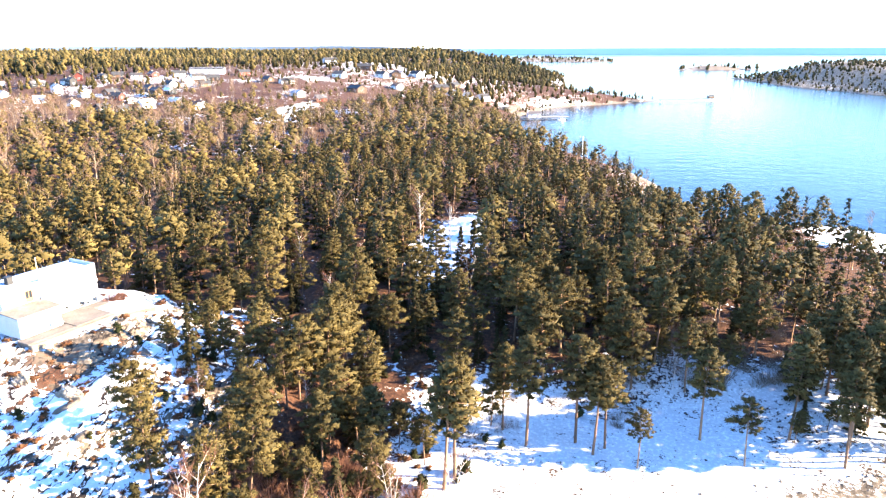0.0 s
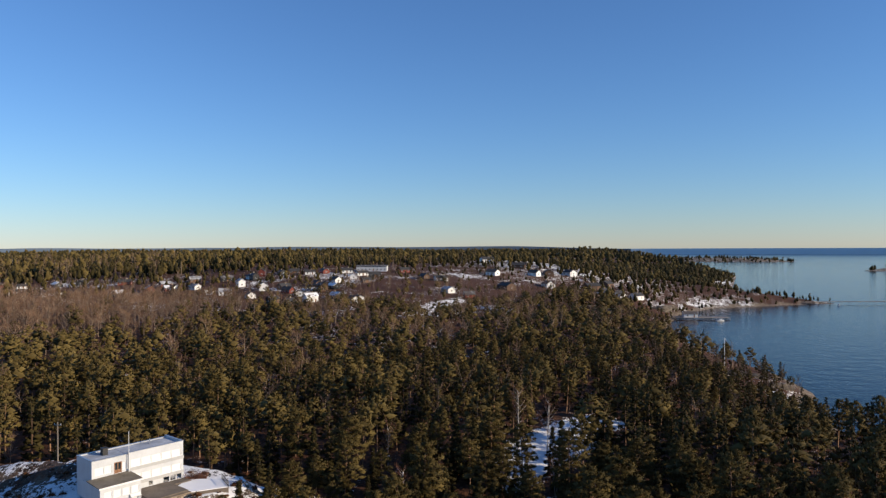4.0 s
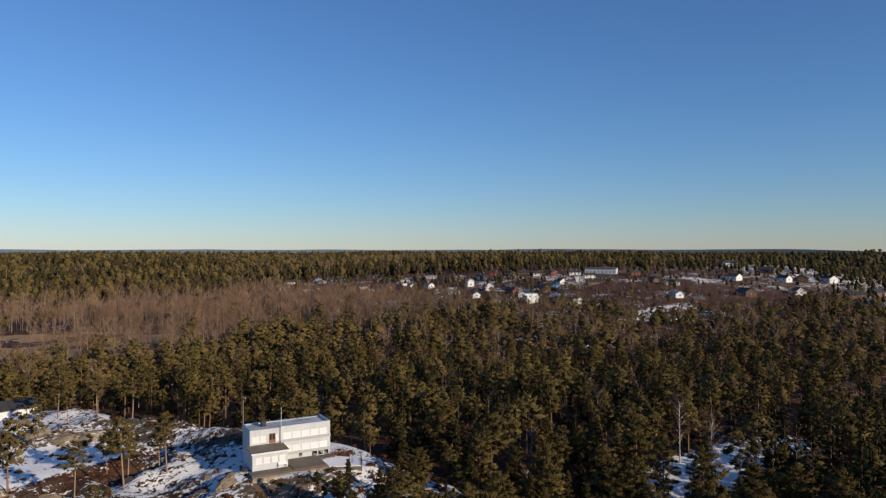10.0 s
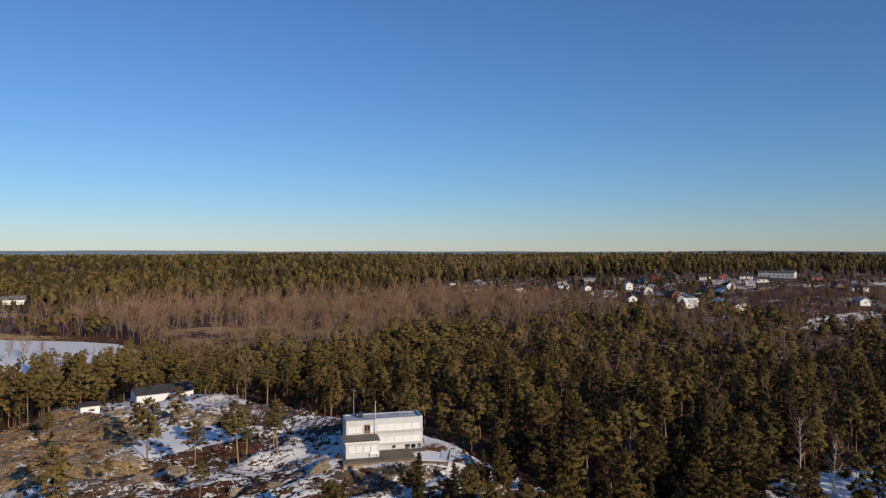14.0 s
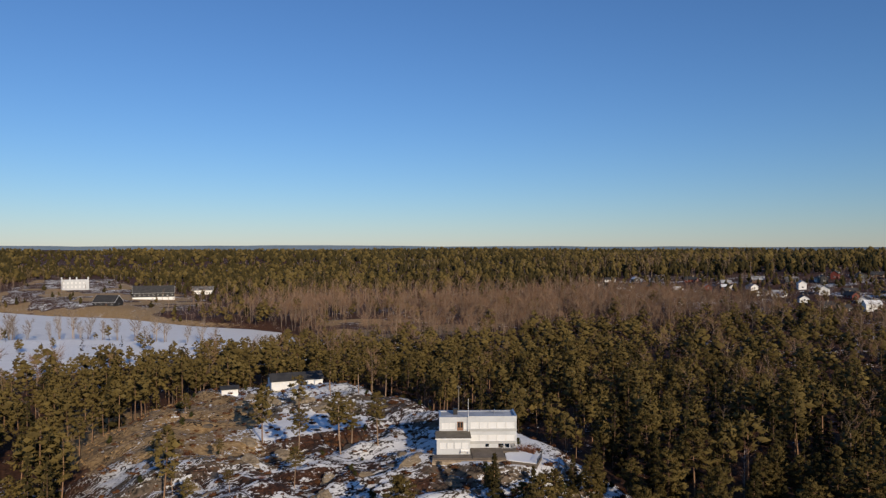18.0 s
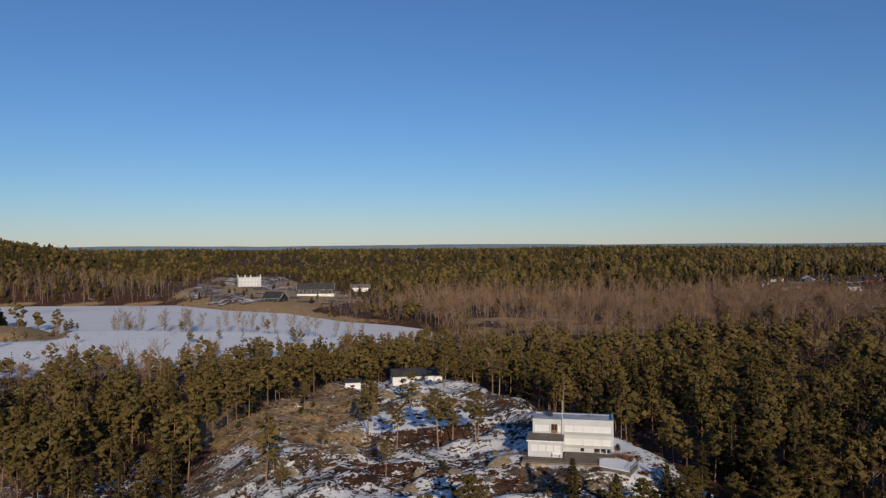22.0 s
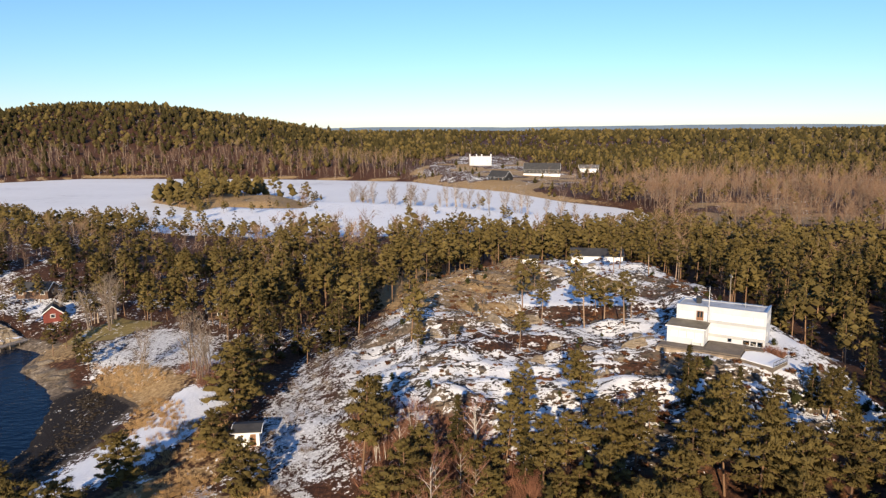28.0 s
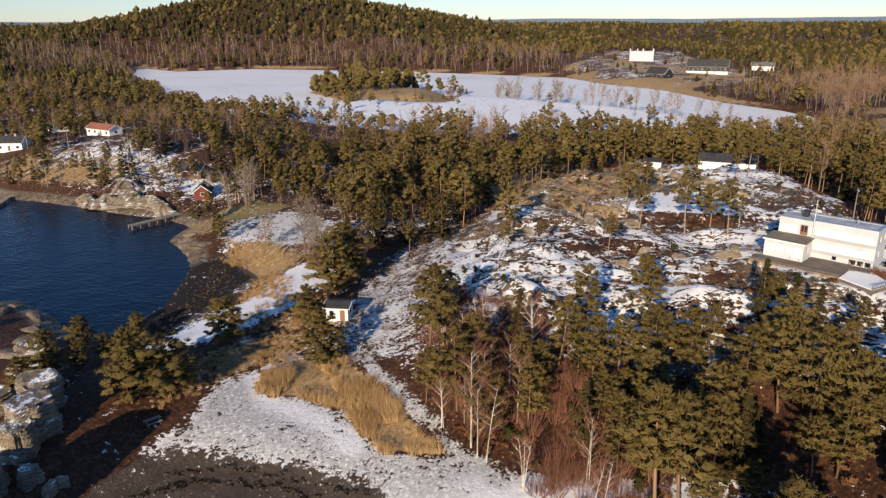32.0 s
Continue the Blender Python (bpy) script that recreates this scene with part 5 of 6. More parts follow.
def scatter(name, kinds, spots, materials, label, category):
    """One joined mesh of many trees too far off to count. kinds: (wood, leaves) in arrays; spots: rows of x, y, z, size, turn, kind."""
    co, tri, slot, k, nrm = [], [], [], 0, []
    soft = all(len(leaf) > 2 for _, leaf in kinds)
    for which, (wood, leaf) in enumerate(kinds):
        mine = spots[spots[:, 5].astype(int) == which]
        if not len(mine):
            continue
        base, faces = merge([wood, leaf])
        c, s = np.cos(mine[:, 4])[:, None], np.sin(mine[:, 4])[:, None]
        size = mine[:, 3][:, None]
        x = (base[:, 0] * c - base[:, 1] * s) * size + mine[:, 0][:, None]
        y = (base[:, 0] * s + base[:, 1] * c) * size + mine[:, 1][:, None]
        z = base[:, 2] * size + mine[:, 2][:, None]
        co.append(np.stack([x, y, z], -1).reshape(-1, 3))
        lean = np.concatenate([facing(*wood), leaf[2] if soft else facing(*leaf[:2])])
        nrm.append(np.stack([lean[:, 0] * c - lean[:, 1] * s, lean[:, 0] * s + lean[:, 1] * c, lean[:, 2] + 0 * c], -1).reshape(-1, 3))
        tri.append((faces[None] + (np.arange(len(mine)) * len(base))[:, None, None]).reshape(-1, 3) + k)
        slot.append(np.tile(np.r_[np.zeros(len(wood[1]), int), np.ones(len(leaf[1]), int)], len(mine)))
        k += len(mine) * len(base)
    if not co:
        return
    ob = sheet(name, np.concatenate(co), np.concatenate(tri), materials, smooth=soft)
    if soft:
        lay_normals(ob.data, np.concatenate(nrm))
    ob.data.polygons.foreach_set("material_index", np.concatenate(slot).astype(np.int32))
    return tagged(ob, label, category, kind="stuff")


def grove(rng, x0, x1, y0, y1, cell):
    """Jittered places over a stretch of the plan."""
    x, y = np.meshgrid(np.arange(x0, x1, cell), np.arange(y0, y1, cell))
    x = x.ravel() + rng.random(x.size) * cell * 0.95
    y = y.ravel() + rng.random(y.size) * cell * 0.95
    return x, y


def seen_side(x, y, slack=8.0):
    """Whether a place lies on the side of the path that the walk ever faces."""
    a = np.degrees(np.arctan2(-(x - 45), y - 35))
    return (a > -45 - slack) & (a < 145 + slack)


SHORE_PLOTS = [(-114, -58.5, 5.53), (-143, -89, 6.77), (-164, -141, 8.94), (-151, -172, 7.7), (-176, -150, 7.08), (-148, -128, 15), (-134, -82, 11), (-136, -160, 12), (-100, -80, 14), (-108, -110, 14)]
SHORE_VIEWS = [(-108, -55, 8), (-120, -64, 8), (-118, -68, 7), (-134, -77, 8), (-169, -143, 10), (-160, -138, 8), (-152, -132, 7), (-192, -190, 8)]


def growth(x, y):
    """How thickly trees stand (0 to 1) and the shares of pine, spruce, bare broadleaf, birch, at places of the plan."""
    sea, lake = inside(x, y, SEA), inside(x, y, LAKE)
    isle = inside(x, y, LAKE_ISLE)
    east = np.maximum(np.maximum(inside(x, y, EAST_SHORE), inside(x, y, SKERRIES)), inside(x, y, FAR_ISLE))
    dense = 0.5 + 0.5 * wander(x, y, 34, 3, 25)
    dense *= 1 - 0.96 * step(inside(x, y, ROCK_TOP), -7, 1)
    dense *= (1 - step(inside(x, y, YARD), -4, 0)) * step(along(x, y, LANE), 2.5, 5)
    for area, soft in ((SHORE_SNOW, 2), (BEACH, 3), (REED_BED, 2), (COVE_SNOW, 2), (LAWN_SNOW, 3), (LAWN, 2), (COVE_MUD, 4)):
        dense *= 1 - step(inside(x, y, area), -soft, 0)
    for area in GLADES:
        dense *= 1 - step(inside(x, y, area), -3, 1)
    dense *= step(along(x, y, SLOPE_RUN), np.where(x < -66, 2.0, 6.0), np.where(x < -66, 4.0, 10.0))
    dense *= step(np.hypot(x + 38, y - 16), 16, 24)
    dense = np.where((x > -78) & (y < 28) & (x < 40), 0.0, dense)
    dense = np.where((x > -150) & (x < -78) & (y < 30) & (y > -60) & (dense > 0.2), np.maximum(dense, 0.85), dense)
    dense *= 1 - 0.32 * step(inside(x, y, TOWN), -20, 20)
    dense *= 1 - 0.8 * step(inside(x, y, VILLA_FIELD), -6, 2)
    dense = np.where((x > -45) & (x < 80) & (y > 103) & (y < 300) & (dense > 0.15), np.maximum(dense, 0.85), dense)
    dense = np.where(inside(x, y, EDGE_WOOD) > 0, np.where(wander(x, y, 11, 2, 27) > 0.3, 0.95, 0.3), dense)
    dense = np.where((x > -6) & (x < 58) & (y < 132) & (y > 60), dense * np.where(y > 103, 1.0, 0.5), dense)
    dense = np.where((x > -56) & (x < -42) & (y > 84) & (y < 122), 0.0, dense)
    dense *= step(-sea, 1, np.where(y > 380, 3.0, 9.0))
    dense = np.where(east > 6, 0.85, np.where(sea > -2, 0.0, dense))
    dense = np.where((lake > -4) & (isle < 0), 0.0, np.where(isle > 4, np.where((y < -118) & (x < -425), 1.0, 0.04), dense))
    # stand mostly out of view, thickened to shade the snow field
    dense = np.where((x > 58) & (x < 110) & (y > 84) & (y < 140) & (sea < -3), 1.0, dense)
    wood = step(inside(x, y, BARE_WOOD), -25, 10)
    dense = np.maximum(dense, wood * (lake < -6))
    dense = np.where(inside(x, y, MARSH) > 0, np.minimum(dense, np.where(y < -50, 0.13, 0.05)), dense)
    dense = dense * (1 - 0.93 * step(inside(x, y, MEADOW), -8, 6))
    mixed = wander(x, y, 70, 3, 21)
    bare = np.clip(0.07 + 0.7 * step(mixed, 0.58, 0.78), 0, 1)
    bare = bare * (1 - 0.6 * step(np.hypot(x, y), 450, 700))
    bare = np.maximum(bare, 0.97 * wood)
    bare = np.maximum(bare, 0.35 * bell(x, y, -95, 330, 160, 40, 15))
    bare = np.maximum(bare, 0.3 * step(inside(x, y, TOWN), -40, 10))
    bare = np.maximum(bare, 0.75 * bell(x, y, -500, 200, 150, 90))
    bare = np.maximum(bare, 0.9 * step(inside(x, y, VILLA_FIELD), -20, 5))
    bare = np.maximum(bare, 0.6 * bell(x, y, -620, 40, 60, 60))
    bare = np.where((x > -60) & (y > 90) & (y < 330), bare * 0.55, bare)
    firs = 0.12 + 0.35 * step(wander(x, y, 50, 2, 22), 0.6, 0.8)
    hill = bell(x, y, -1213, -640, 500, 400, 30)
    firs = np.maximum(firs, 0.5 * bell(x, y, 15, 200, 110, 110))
    # far off, extra dark spruce stands in for the shade between crowns
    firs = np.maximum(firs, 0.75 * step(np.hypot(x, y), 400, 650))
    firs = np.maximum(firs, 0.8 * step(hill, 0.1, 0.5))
    bare = bare * (1 - 0.75 * hill)
    bare = np.maximum(bare, 0.75 * step(lake, -170, -90) * (lake < -4) * (x < -480))
    for hx, hy, hr in [h for h in HOUSES if not (-200 < h[0] < -110 and h[1] < -40)] + SHORE_PLOTS:
        dense = np.where(np.hypot(x - hx, y - hy) < hr, 0.0, dense)
    return np.clip(dense, 0, 1), bare, firs


def plant_woods():
    rng = np.random.default_rng(7)
    bands = [("pine_wood", 5.2, 0, 260, "mid"), ("far_pine_wood", 5.9, 260, 520, "far"), ("distant_wood", 7.5, 520, 950, "dim"), ("remote_wood", 10.2, 950, 1500, "low"), ("horizon_wood", 25.0, 1500, 3200, "dot")]
    kinds = {
        "mid": ([pine(40 + i, 12.6, 26, 14, 0.62, 4, 0.38 + 0.07 * (i % 3), 0.22 + 0.04 * (i % 2), 0.04, 0.23, 0.7) for i in range(6)],
                [spruce(50 + i, 13, 24, 8, 0.7, 4) for i in range(2)],
                [bare_tree(60 + i, 12.0, 13, 16, 1.0, 1 + (i % 2), 0.22, 4, 0.34, 0.11) for i in range(4)]),
        "far": ([pine(140 + i, 12.6, 12, 6, 0.95, 3, 0.36, 0.285, 0.04, 0.26, 0.95) for i in range(5)],
                [spruce(150 + i, 13, 10, 3, 0.9, 3) for i in range(2)],
                [bare_tree(160 + i, 13.5, 13, 14, 1.5, 1 + (i == 3), 0.3, 3, 0.36, 0.125) for i in range(4)]),
        "dim": ([pine(240 + i, 13.0, 3, 2, 1.8, 0, 0.34, 0.32, 0.03, 0.4, 1.0) for i in range(5)],
                [spruce(250 + i, 11.5, 3, 1, 2.0, 0, 0.36) for i in range(3)],
                [bare_tree(260 + i, 13.0, 7, 6, 2.2, 1, 0.32, 3, 0.34, 0.15) for i in range(3)]),
        "low": ([pine(280 + i, 11.0, 2, 2, 2.4, 0, 0.2, 0.5, 0.03, 0.4, 1.0) for i in range(5)],
                [spruce(290 + i, 11, 3, 1, 2.4, 0, 0.46) for i in range(3)],
                [bare_tree(270 + i, 13.5, 6, 5, 3.4, 1, 0.34, 3, 0.3) for i in range(3)]),
        "dot": ([pine(340 + i, 17, 2, 0, 1.0, 0, 0.1, 0.6, 0.03, 0.4, 1.0) for i in range(3)],
                [spruce(350 + i, 16, 2, 0, 1.0, 0, 0.6) for i in range(2)],
                [bare_tree(360 + i, 13, 3, 2, 6.0, 1, 0.35, 3, 0.2) for i in range(2)]),
    }
    near_rows = []
    for name, cell, low, high, grade in bands:
        cx, cy = 45.0, 45.0
        x, y = grove(rng, cx - high, cx + high, cy - high, cy + high, cell)
        d = np.hypot(x - cx, y - cy)
        keep = (d >= low) & (d < high) & seen_side(x, y)
        x, y, d = x[keep], y[keep], d[keep]
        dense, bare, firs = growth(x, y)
        if grade in ("dim", "low"):   # level woods are seen edge-on: a thinner stand is as thick
            steep = np.maximum(bell(x, y, -1213, -640, 480, 380, 30), 1.0 * (x > -60)) + bell(x, y, -160, 640, 300, 190)
            dense = dense * np.clip(0.62 + 1.1 * steep, 0, 1)
        keep = rng.random(len(x)) < dense
        x, y, d, bare, firs = x[keep], y[keep], d[keep], bare[keep], firs[keep]
        z = land(x, y) - 0.15
        sort_far = step(inside(x, y, BARE_WOOD), -20, 5)
        size = 0.55 + 0.72 * rng.random(len(x)) ** 1.2 + 0.12 * (wander(x, y, 60, 2, 30) - 0.5)
        size = size * (0.62 + 0.38 * step(-inside(x, y, SEA), 8, 40)) * np.where(d > 500, 0.9, 1.0) * (1 - 0.48 * step(inside(x, y, TOWN), -10, 20)) * np.where((x > -43) & (x < -26) & (y > 80) & (y < 125), 0.78, 1.0)
        size = size * (1 - 0.14 * step(np.hypot(x + 60, y - 60), 110, 200) * (sort_far < 0.5) * (d < 420)) * np.where((y > 520) & (x > -330) & (d < 1100), 0.68, 1.0) * np.where((x < -165) & (y < -30) & (x > -560), np.where(inside(x, y, LAKE_ISLE) > 0, 1.12, 0.74), 1.0) * np.where((x < -250) & (y > -30) & (y < 178) & (sort_far < 0.5), 0.7, 1.0)
        turn = rng.random(len(x)) * 6.28
        pick = rng.random(len(x))
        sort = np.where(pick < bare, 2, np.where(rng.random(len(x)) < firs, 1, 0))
        if grade == "mid":
            free = np.min([np.hypot(x - hx, y - hy) - hr for hx, hy, hr in SHORE_VIEWS], 0) > 0
            free &= (inside(x, y, EDGE_WOOD) < 0) | (x > -25) | (wander(x, y, 6.5, 2, 91) > 0.38)
            size = size * np.where((inside(x, y, EDGE_WOOD) > 0) & (x < -20), 0.88, 1.0)
            x, y, z, size, turn, sort = (v[free] for v in (x, y, z, size, turn, sort))
            order = np.argsort(np.hypot(x - 0, y - 78))[:210]
            nearest = np.zeros(len(x), bool)
            nearest[order] = True
            near_rows = np.stack([x, y, z, size, turn, sort], -1)[nearest]
            x, y, z, size, turn, sort = (v[~nearest] for v in (x, y, z, size, turn, sort))
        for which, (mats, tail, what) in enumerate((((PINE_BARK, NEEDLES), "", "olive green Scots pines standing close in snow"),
                                                    ((PINE_BARK, SPRUCE), "_of_spruce", "dark green spruces among the pines, more of them far off to carry shade"),
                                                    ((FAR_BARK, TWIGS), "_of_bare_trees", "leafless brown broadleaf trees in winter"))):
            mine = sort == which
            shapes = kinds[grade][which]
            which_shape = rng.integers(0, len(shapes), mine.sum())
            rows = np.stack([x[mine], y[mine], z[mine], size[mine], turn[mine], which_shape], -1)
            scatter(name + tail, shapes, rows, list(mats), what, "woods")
    return near_rows


def plant_near(rows):
    pines = [tree("pine", *pine(500 + i, 12.6, 34, 34, 0.4, 7, (0.34, 0.48, 0.3, 0.44, 0.26, 0.4)[i], (0.22, 0.245, 0.21, 0.23, 0.24, 0.22)[i], 0.05, 0.16, 0.72),
                  "tall Scots pine with reddish trunk and olive crown", "tree", PINE_BARK, NEEDLES) for i in range(6)]
    firs = [tree("spruce", *spruce(520 + i, 11.0, 44, 20, 0.34, 7), "dark green spruce, branches down to the ground", "tree", PINE_BARK, SPRUCE) for i in range(2)]
    bare = [tree("birch", *bare_tree(530 + i, 11.0, 22, 14, 1.0, 1 + i % 3, 0.2, 7), "leafless birch with pale stem and reddish twigs", "tree", BIRCH_BARK, BIRCH_TWIGS) for i in range(4)]
    rng = np.random.default_rng(9)
    for x, y, z, size, turn, sort in rows:
        pool = (pines, firs, bare)[int(sort)]
        src = pool[rng.integers(0, len(pool))]
        m = Matrix.Translation((x, y, z)) @ Matrix.Rotation(turn, 4, "Z")
        ob = copy_thing(src, m)
        ob.scale = (size, size, size * (0.92 + 0.16 * rng.random()))
    return pines, firs, bare


TALL = {}


def pool(kind, specs, label, bark, leaves, crown_name="crown"):
    out = []
    for tall, made in specs:
        ob = tree(kind, *made, label, "tree", bark, leaves, crown_name)
        TALL[ob.name] = float(tall)
        out.append(ob)
    return out


NEAR = plant_woods()
PINES, FIRS, BARES = plant_near(NEAR)
for ob in BARES:
    TALL[ob.name] = 11.0
ROCK_PINES = pool("pine", [(11.0, pine(600 + i, 11.0, 22, 26, 0.34, 8, 0.54, 0.2, 0.05, 0.17, 0.8)) for i in range(4)], "slim Scots pine growing on bare rock", PALE_PINE_BARK, NEEDLES)
TALL_PINES = pool("pine", [(17.0, pine(610 + i, 17.0, 38, 30, 0.45, 9, 0.5, 0.155, 0.03, 0.17, 0.82)) for i in range(4)], "tall Scots pine with a long bare trunk in snow", PINE_BARK, NEEDLES)
FULL_PINES = pool("pine", [(10.0, pine(620 + i, 10.0, 46, 30, 0.34, 8, 0.14, 0.33, 0.05, 0.17, 0.85)) for i in range(4)], "bushy shore pine with branches low down", PINE_BARK, NEEDLES)
ALDERS = pool("alder", [(12.0, bare_tree(630 + i, 12.0, 30, 16, 1.5, 3 + i % 2, 0.2, 7, 0.25)) for i in range(3)], "leafless grey alder with several stems", GREY_BARK, GREY_TWIGS)

# ---- single trees that stand apart ----
def lone(pool, rows, lift=-0.15):
    rng = np.random.default_rng(21)
    for n, (x, y, tall) in enumerate(rows):
        src = pool[n % len(pool)]
        s = tall / TALL[src.name]
        ob = copy_thing(src, Matrix.Translation((x, y, height(x, y) + lift)) @ Matrix.Rotation(rng.random() * 6.28, 4, "Z"))
        ob.scale = (s, s, s)


# slim pines on the bare rock
lone(ROCK_PINES, [(-79, 72, 10.5), (-79, 81, 13.2), (-86, 86, 12), (-78, 89, 11.5), (-65, 67, 7.8), (-81, 57, 4.4), (-60.5, 48, 6.2), (-71, 47, 5.5), (-84, 91.5, 8), (-62, 55, 4.6),
                  (-88, 46, 4), (-118, 56, 7), (-127, 104, 11), (-132, 97, 12), (-122, 110, 12)])
# tall pines at the edge of the snow field and under the rock; from (60, 85) on, a stand mostly out of view, added to
# shade the snow
lone(TALL_PINES, [(0, 78, 18.5), (1.4, 80.5, 18), (11.6, 89, 17.5), (8.6, 93, 14), (18.7, 89.9, 17.5), (20.6, 87, 15), (22.6, 88.5, 14.5), (36.7, 90.6, 15), (34.8, 108.2, 16),
                  (48.2, 117.5, 17), (38.3, 102.6, 13), (56.5, 88, 17), (49.4, 90.5, 15), (-8.7, 80.2, 13), (-15, 76.6, 13), (60, 85, 15), (63, 87, 16), (66, 90, 15), (70, 93, 16), (62, 93, 17), (66, 97, 16), (58, 94, 15), (74, 98, 15), (60, 101, 16), (64, 105, 15), (69, 103, 16),
                  (78, 99, 17), (82, 103, 16), (86, 108, 17), (75, 104, 18), (72, 99, 17), (80, 109, 17), (66, 86, 16), (71, 90, 17), (76, 94, 16), (54, 84, 15), (52, 92, 16)])
lone(ROCK_PINES[:1], [(40.7, 84.6, 10.5), (26, 84, 9.0)])
# pines on the spit between beach and cove
lone(FULL_PINES, [(-23.2, 27, 9.5), (-24.3, 8.8, 9), (-29.7, -14, 4.5), (-4.6, 6.2, 12), (-8.6, 9.6, 10.5), (-8, -11.7, 7.5), (-21.2, -17.9, 6), (-1.5, -10.5, 6.5), (-50, 16.4, 13), (-57.2, 15.7, 13),
                  (-7.6, 4.6, 8), (-16, -8, 4.5), (-11, -9, 5), (-36.4, 17.5, 7.5)])
lone(BARES, [(-9.1, 55, 14), (-7, 57, 12), (-11.7, 50.5, 9), (-13, 53, 8), (-16, 55, 9), (-19, 52, 8), (-3, 63, 8), (-14, 60, 10), (-18, 58, 9), (1, 72, 9), (-6, 70, 10), (-22, 50, 7), (-26, 49, 8), (-29, 46, 7), (-33, 46, 8), (-24, 54, 9), (-37, 43, 6), (-30, 51, 9), (1.3, 164, 14), (-5.4, 166, 14)])
lone(ALDERS, [(-72, -1.8, 14), (-73.2, 1.5, 12.5), (-75, -14, 11), (-71.4, 13.4, 8.6), (-106, -44, 11), (-110, -40, 12), (-114, -46, 11), (-117, -43, 11), (-122, -47, 12), (-105, -38, 10), (-68, 2, 11), (-118, -60, 9)]
     + [(-448 + 96 * f + 10 * math.sin(61 * f), -44 + 150 * f - 34 * f * (1 - f) + 9 * math.sin(97 * f), 14 + 3.5 * math.sin(37 * f)) for f in [(k / 27) ** 1.05 for k in range(28)]])
for src in (*PINES, *FIRS, *BARES, *ALDERS, *ROCK_PINES, *TALL_PINES, *FULL_PINES):
    for ob in (*src.children_recursive, src):
        bpy.data.objects.remove(ob)


# ---- undergrowth ----
def undergrowth(name, kinds, rows, material, label, category):
    empty = (np.zeros((0, 3)), np.zeros((0, 3), int))
    scatter(name, [(empty, k) for k in kinds], rows, [material, material], label, category)


def strewn(rng, outline, count, low, high, kinds, spread=2.0):
    xs, ys = [p[0] for p in outline], [p[1] for p in outline]
    x, y = rng.uniform(min(xs) - spread, max(xs) + spread, count), rng.uniform(min(ys) - spread, max(ys) + spread, count)
    keep = inside(x, y, outline) > -spread * rng.random(count)
    x, y = x[keep], y[keep]
    return np.stack([x, y, land(x, y) - 0.05, rng.uniform(low, high, len(x)), rng.random(len(x)) * 6.28, rng.integers(0, kinds, len(x))], -1)


def clumpy(rows, low=0.36):
    return rows[wander(rows[:, 0], rows[:, 1], 4.5, 3, 71) > low]


rng = np.random.default_rng(33)
reeds = [bush(700 + i, 1.5, 34, 0.03, 0.35) for i in range(4)]
undergrowth("reed_bed", reeds, np.concatenate([clumpy(strewn(rng, REED_BED, 1300, 0.7, 1.4, 4, 0.8), 0.42), clumpy(strewn(rng, [(-6, 10), (-13, 11.5), (-24, 16.5), (-30, 19.5), (-30, 15), (-20, 9), (-10, 6)], 900, 0.3, 0.62, 4)), strewn(rng, [(-80, -26), (-70, -22), (-66, -12), (-72, -8)], 300, 0.5, 1.0, 4), clumpy(strewn(rng, [(-45, -1), (-48, 6), (-57, 1), (-62, -6), (-56, -6)], 420, 0.4, 0.75, 4)),
            strewn(rng, [(-30, 6), (-46, 6), (-48, 14), (-34, 16)], 260, 0.4, 0.8, 4), strewn(rng, [(-16, 6), (-24, 12), (-30, 20), (-20, 20)], 260, 0.4, 0.8, 4)]), REED, "golden dry reeds and tall grass by the beach", "reeds")
undergrowth("dry_grass", reeds, clumpy(strewn(rng, [(-100, 34), (-120, 34), (-150, 36), (-176, 50), (-172, 62), (-150, 58), (-128, 56), (-112, 50)], 900, 0.2, 0.42, 4), 0.42), REED, "dry yellow grass on the slope of the rock", "grass")
brush = [bush(720 + i, 2.6, 60, 0.022, 0.5) for i in range(4)]
undergrowth("birch_scrub", brush, np.concatenate([strewn(rng, [(-12, 62), (-4, 66), (-2, 76), (-14, 80), (-26, 66), (-36, 54), (-42, 42), (-30, 42), (-20, 48), (-13, 52)], 520, 0.6, 1.5, 4),
            strewn(rng, [(-70, -4), (-64, 4), (-68, 16), (-78, 12), (-78, -4)], 90, 0.5, 1.0, 4)]), BIRCH_TWIGS, "reddish leafless birch scrub", "scrub")
undergrowth("grey_scrub", brush, np.concatenate([strewn(rng, [(30, 104), (58, 104), (62, 128), (36, 126)], 110, 0.7, 1.5, 4), strewn(rng, [(4, 84), (16, 92), (30, 96), (30, 102), (0, 98)], 60, 0.4, 0.9, 4),
            strewn(rng, SLOPE_RUN + [(-98, 26), (-60, 22), (-30, 25)], 160, 0.25, 0.7, 4)]), GREY_TWIGS, "grey leafless scrub in the snow", "scrub")
low = [tufts(np.random.default_rng(740 + i), [(0, 0, 0.25), (0.5, 0.2, 0.2), (-0.4, 0.3, 0.2)], [0.6, 0.45, 0.45], 22, 0.28, 0.6) for i in range(3)]
HEATH = leafy("heather_tufts", (0.045, 0.02, 0.011), (0.11, 0.05, 0.025), (0.2, 0.11, 0.05), 0.9)
undergrowth("heather", low, np.concatenate([strewn(rng, ROCK_TOP, 1100, 0.35, 1.0, 3), strewn(rng, EDGE_WOOD, 420, 0.5, 1.3, 3)]), HEATH, "brown heather tufts over the rock", "heather")
JUNIPER = leafy("juniper", (0.016, 0.02, 0.008), (0.035, 0.036, 0.012), (0.06, 0.055, 0.018), 0.8)
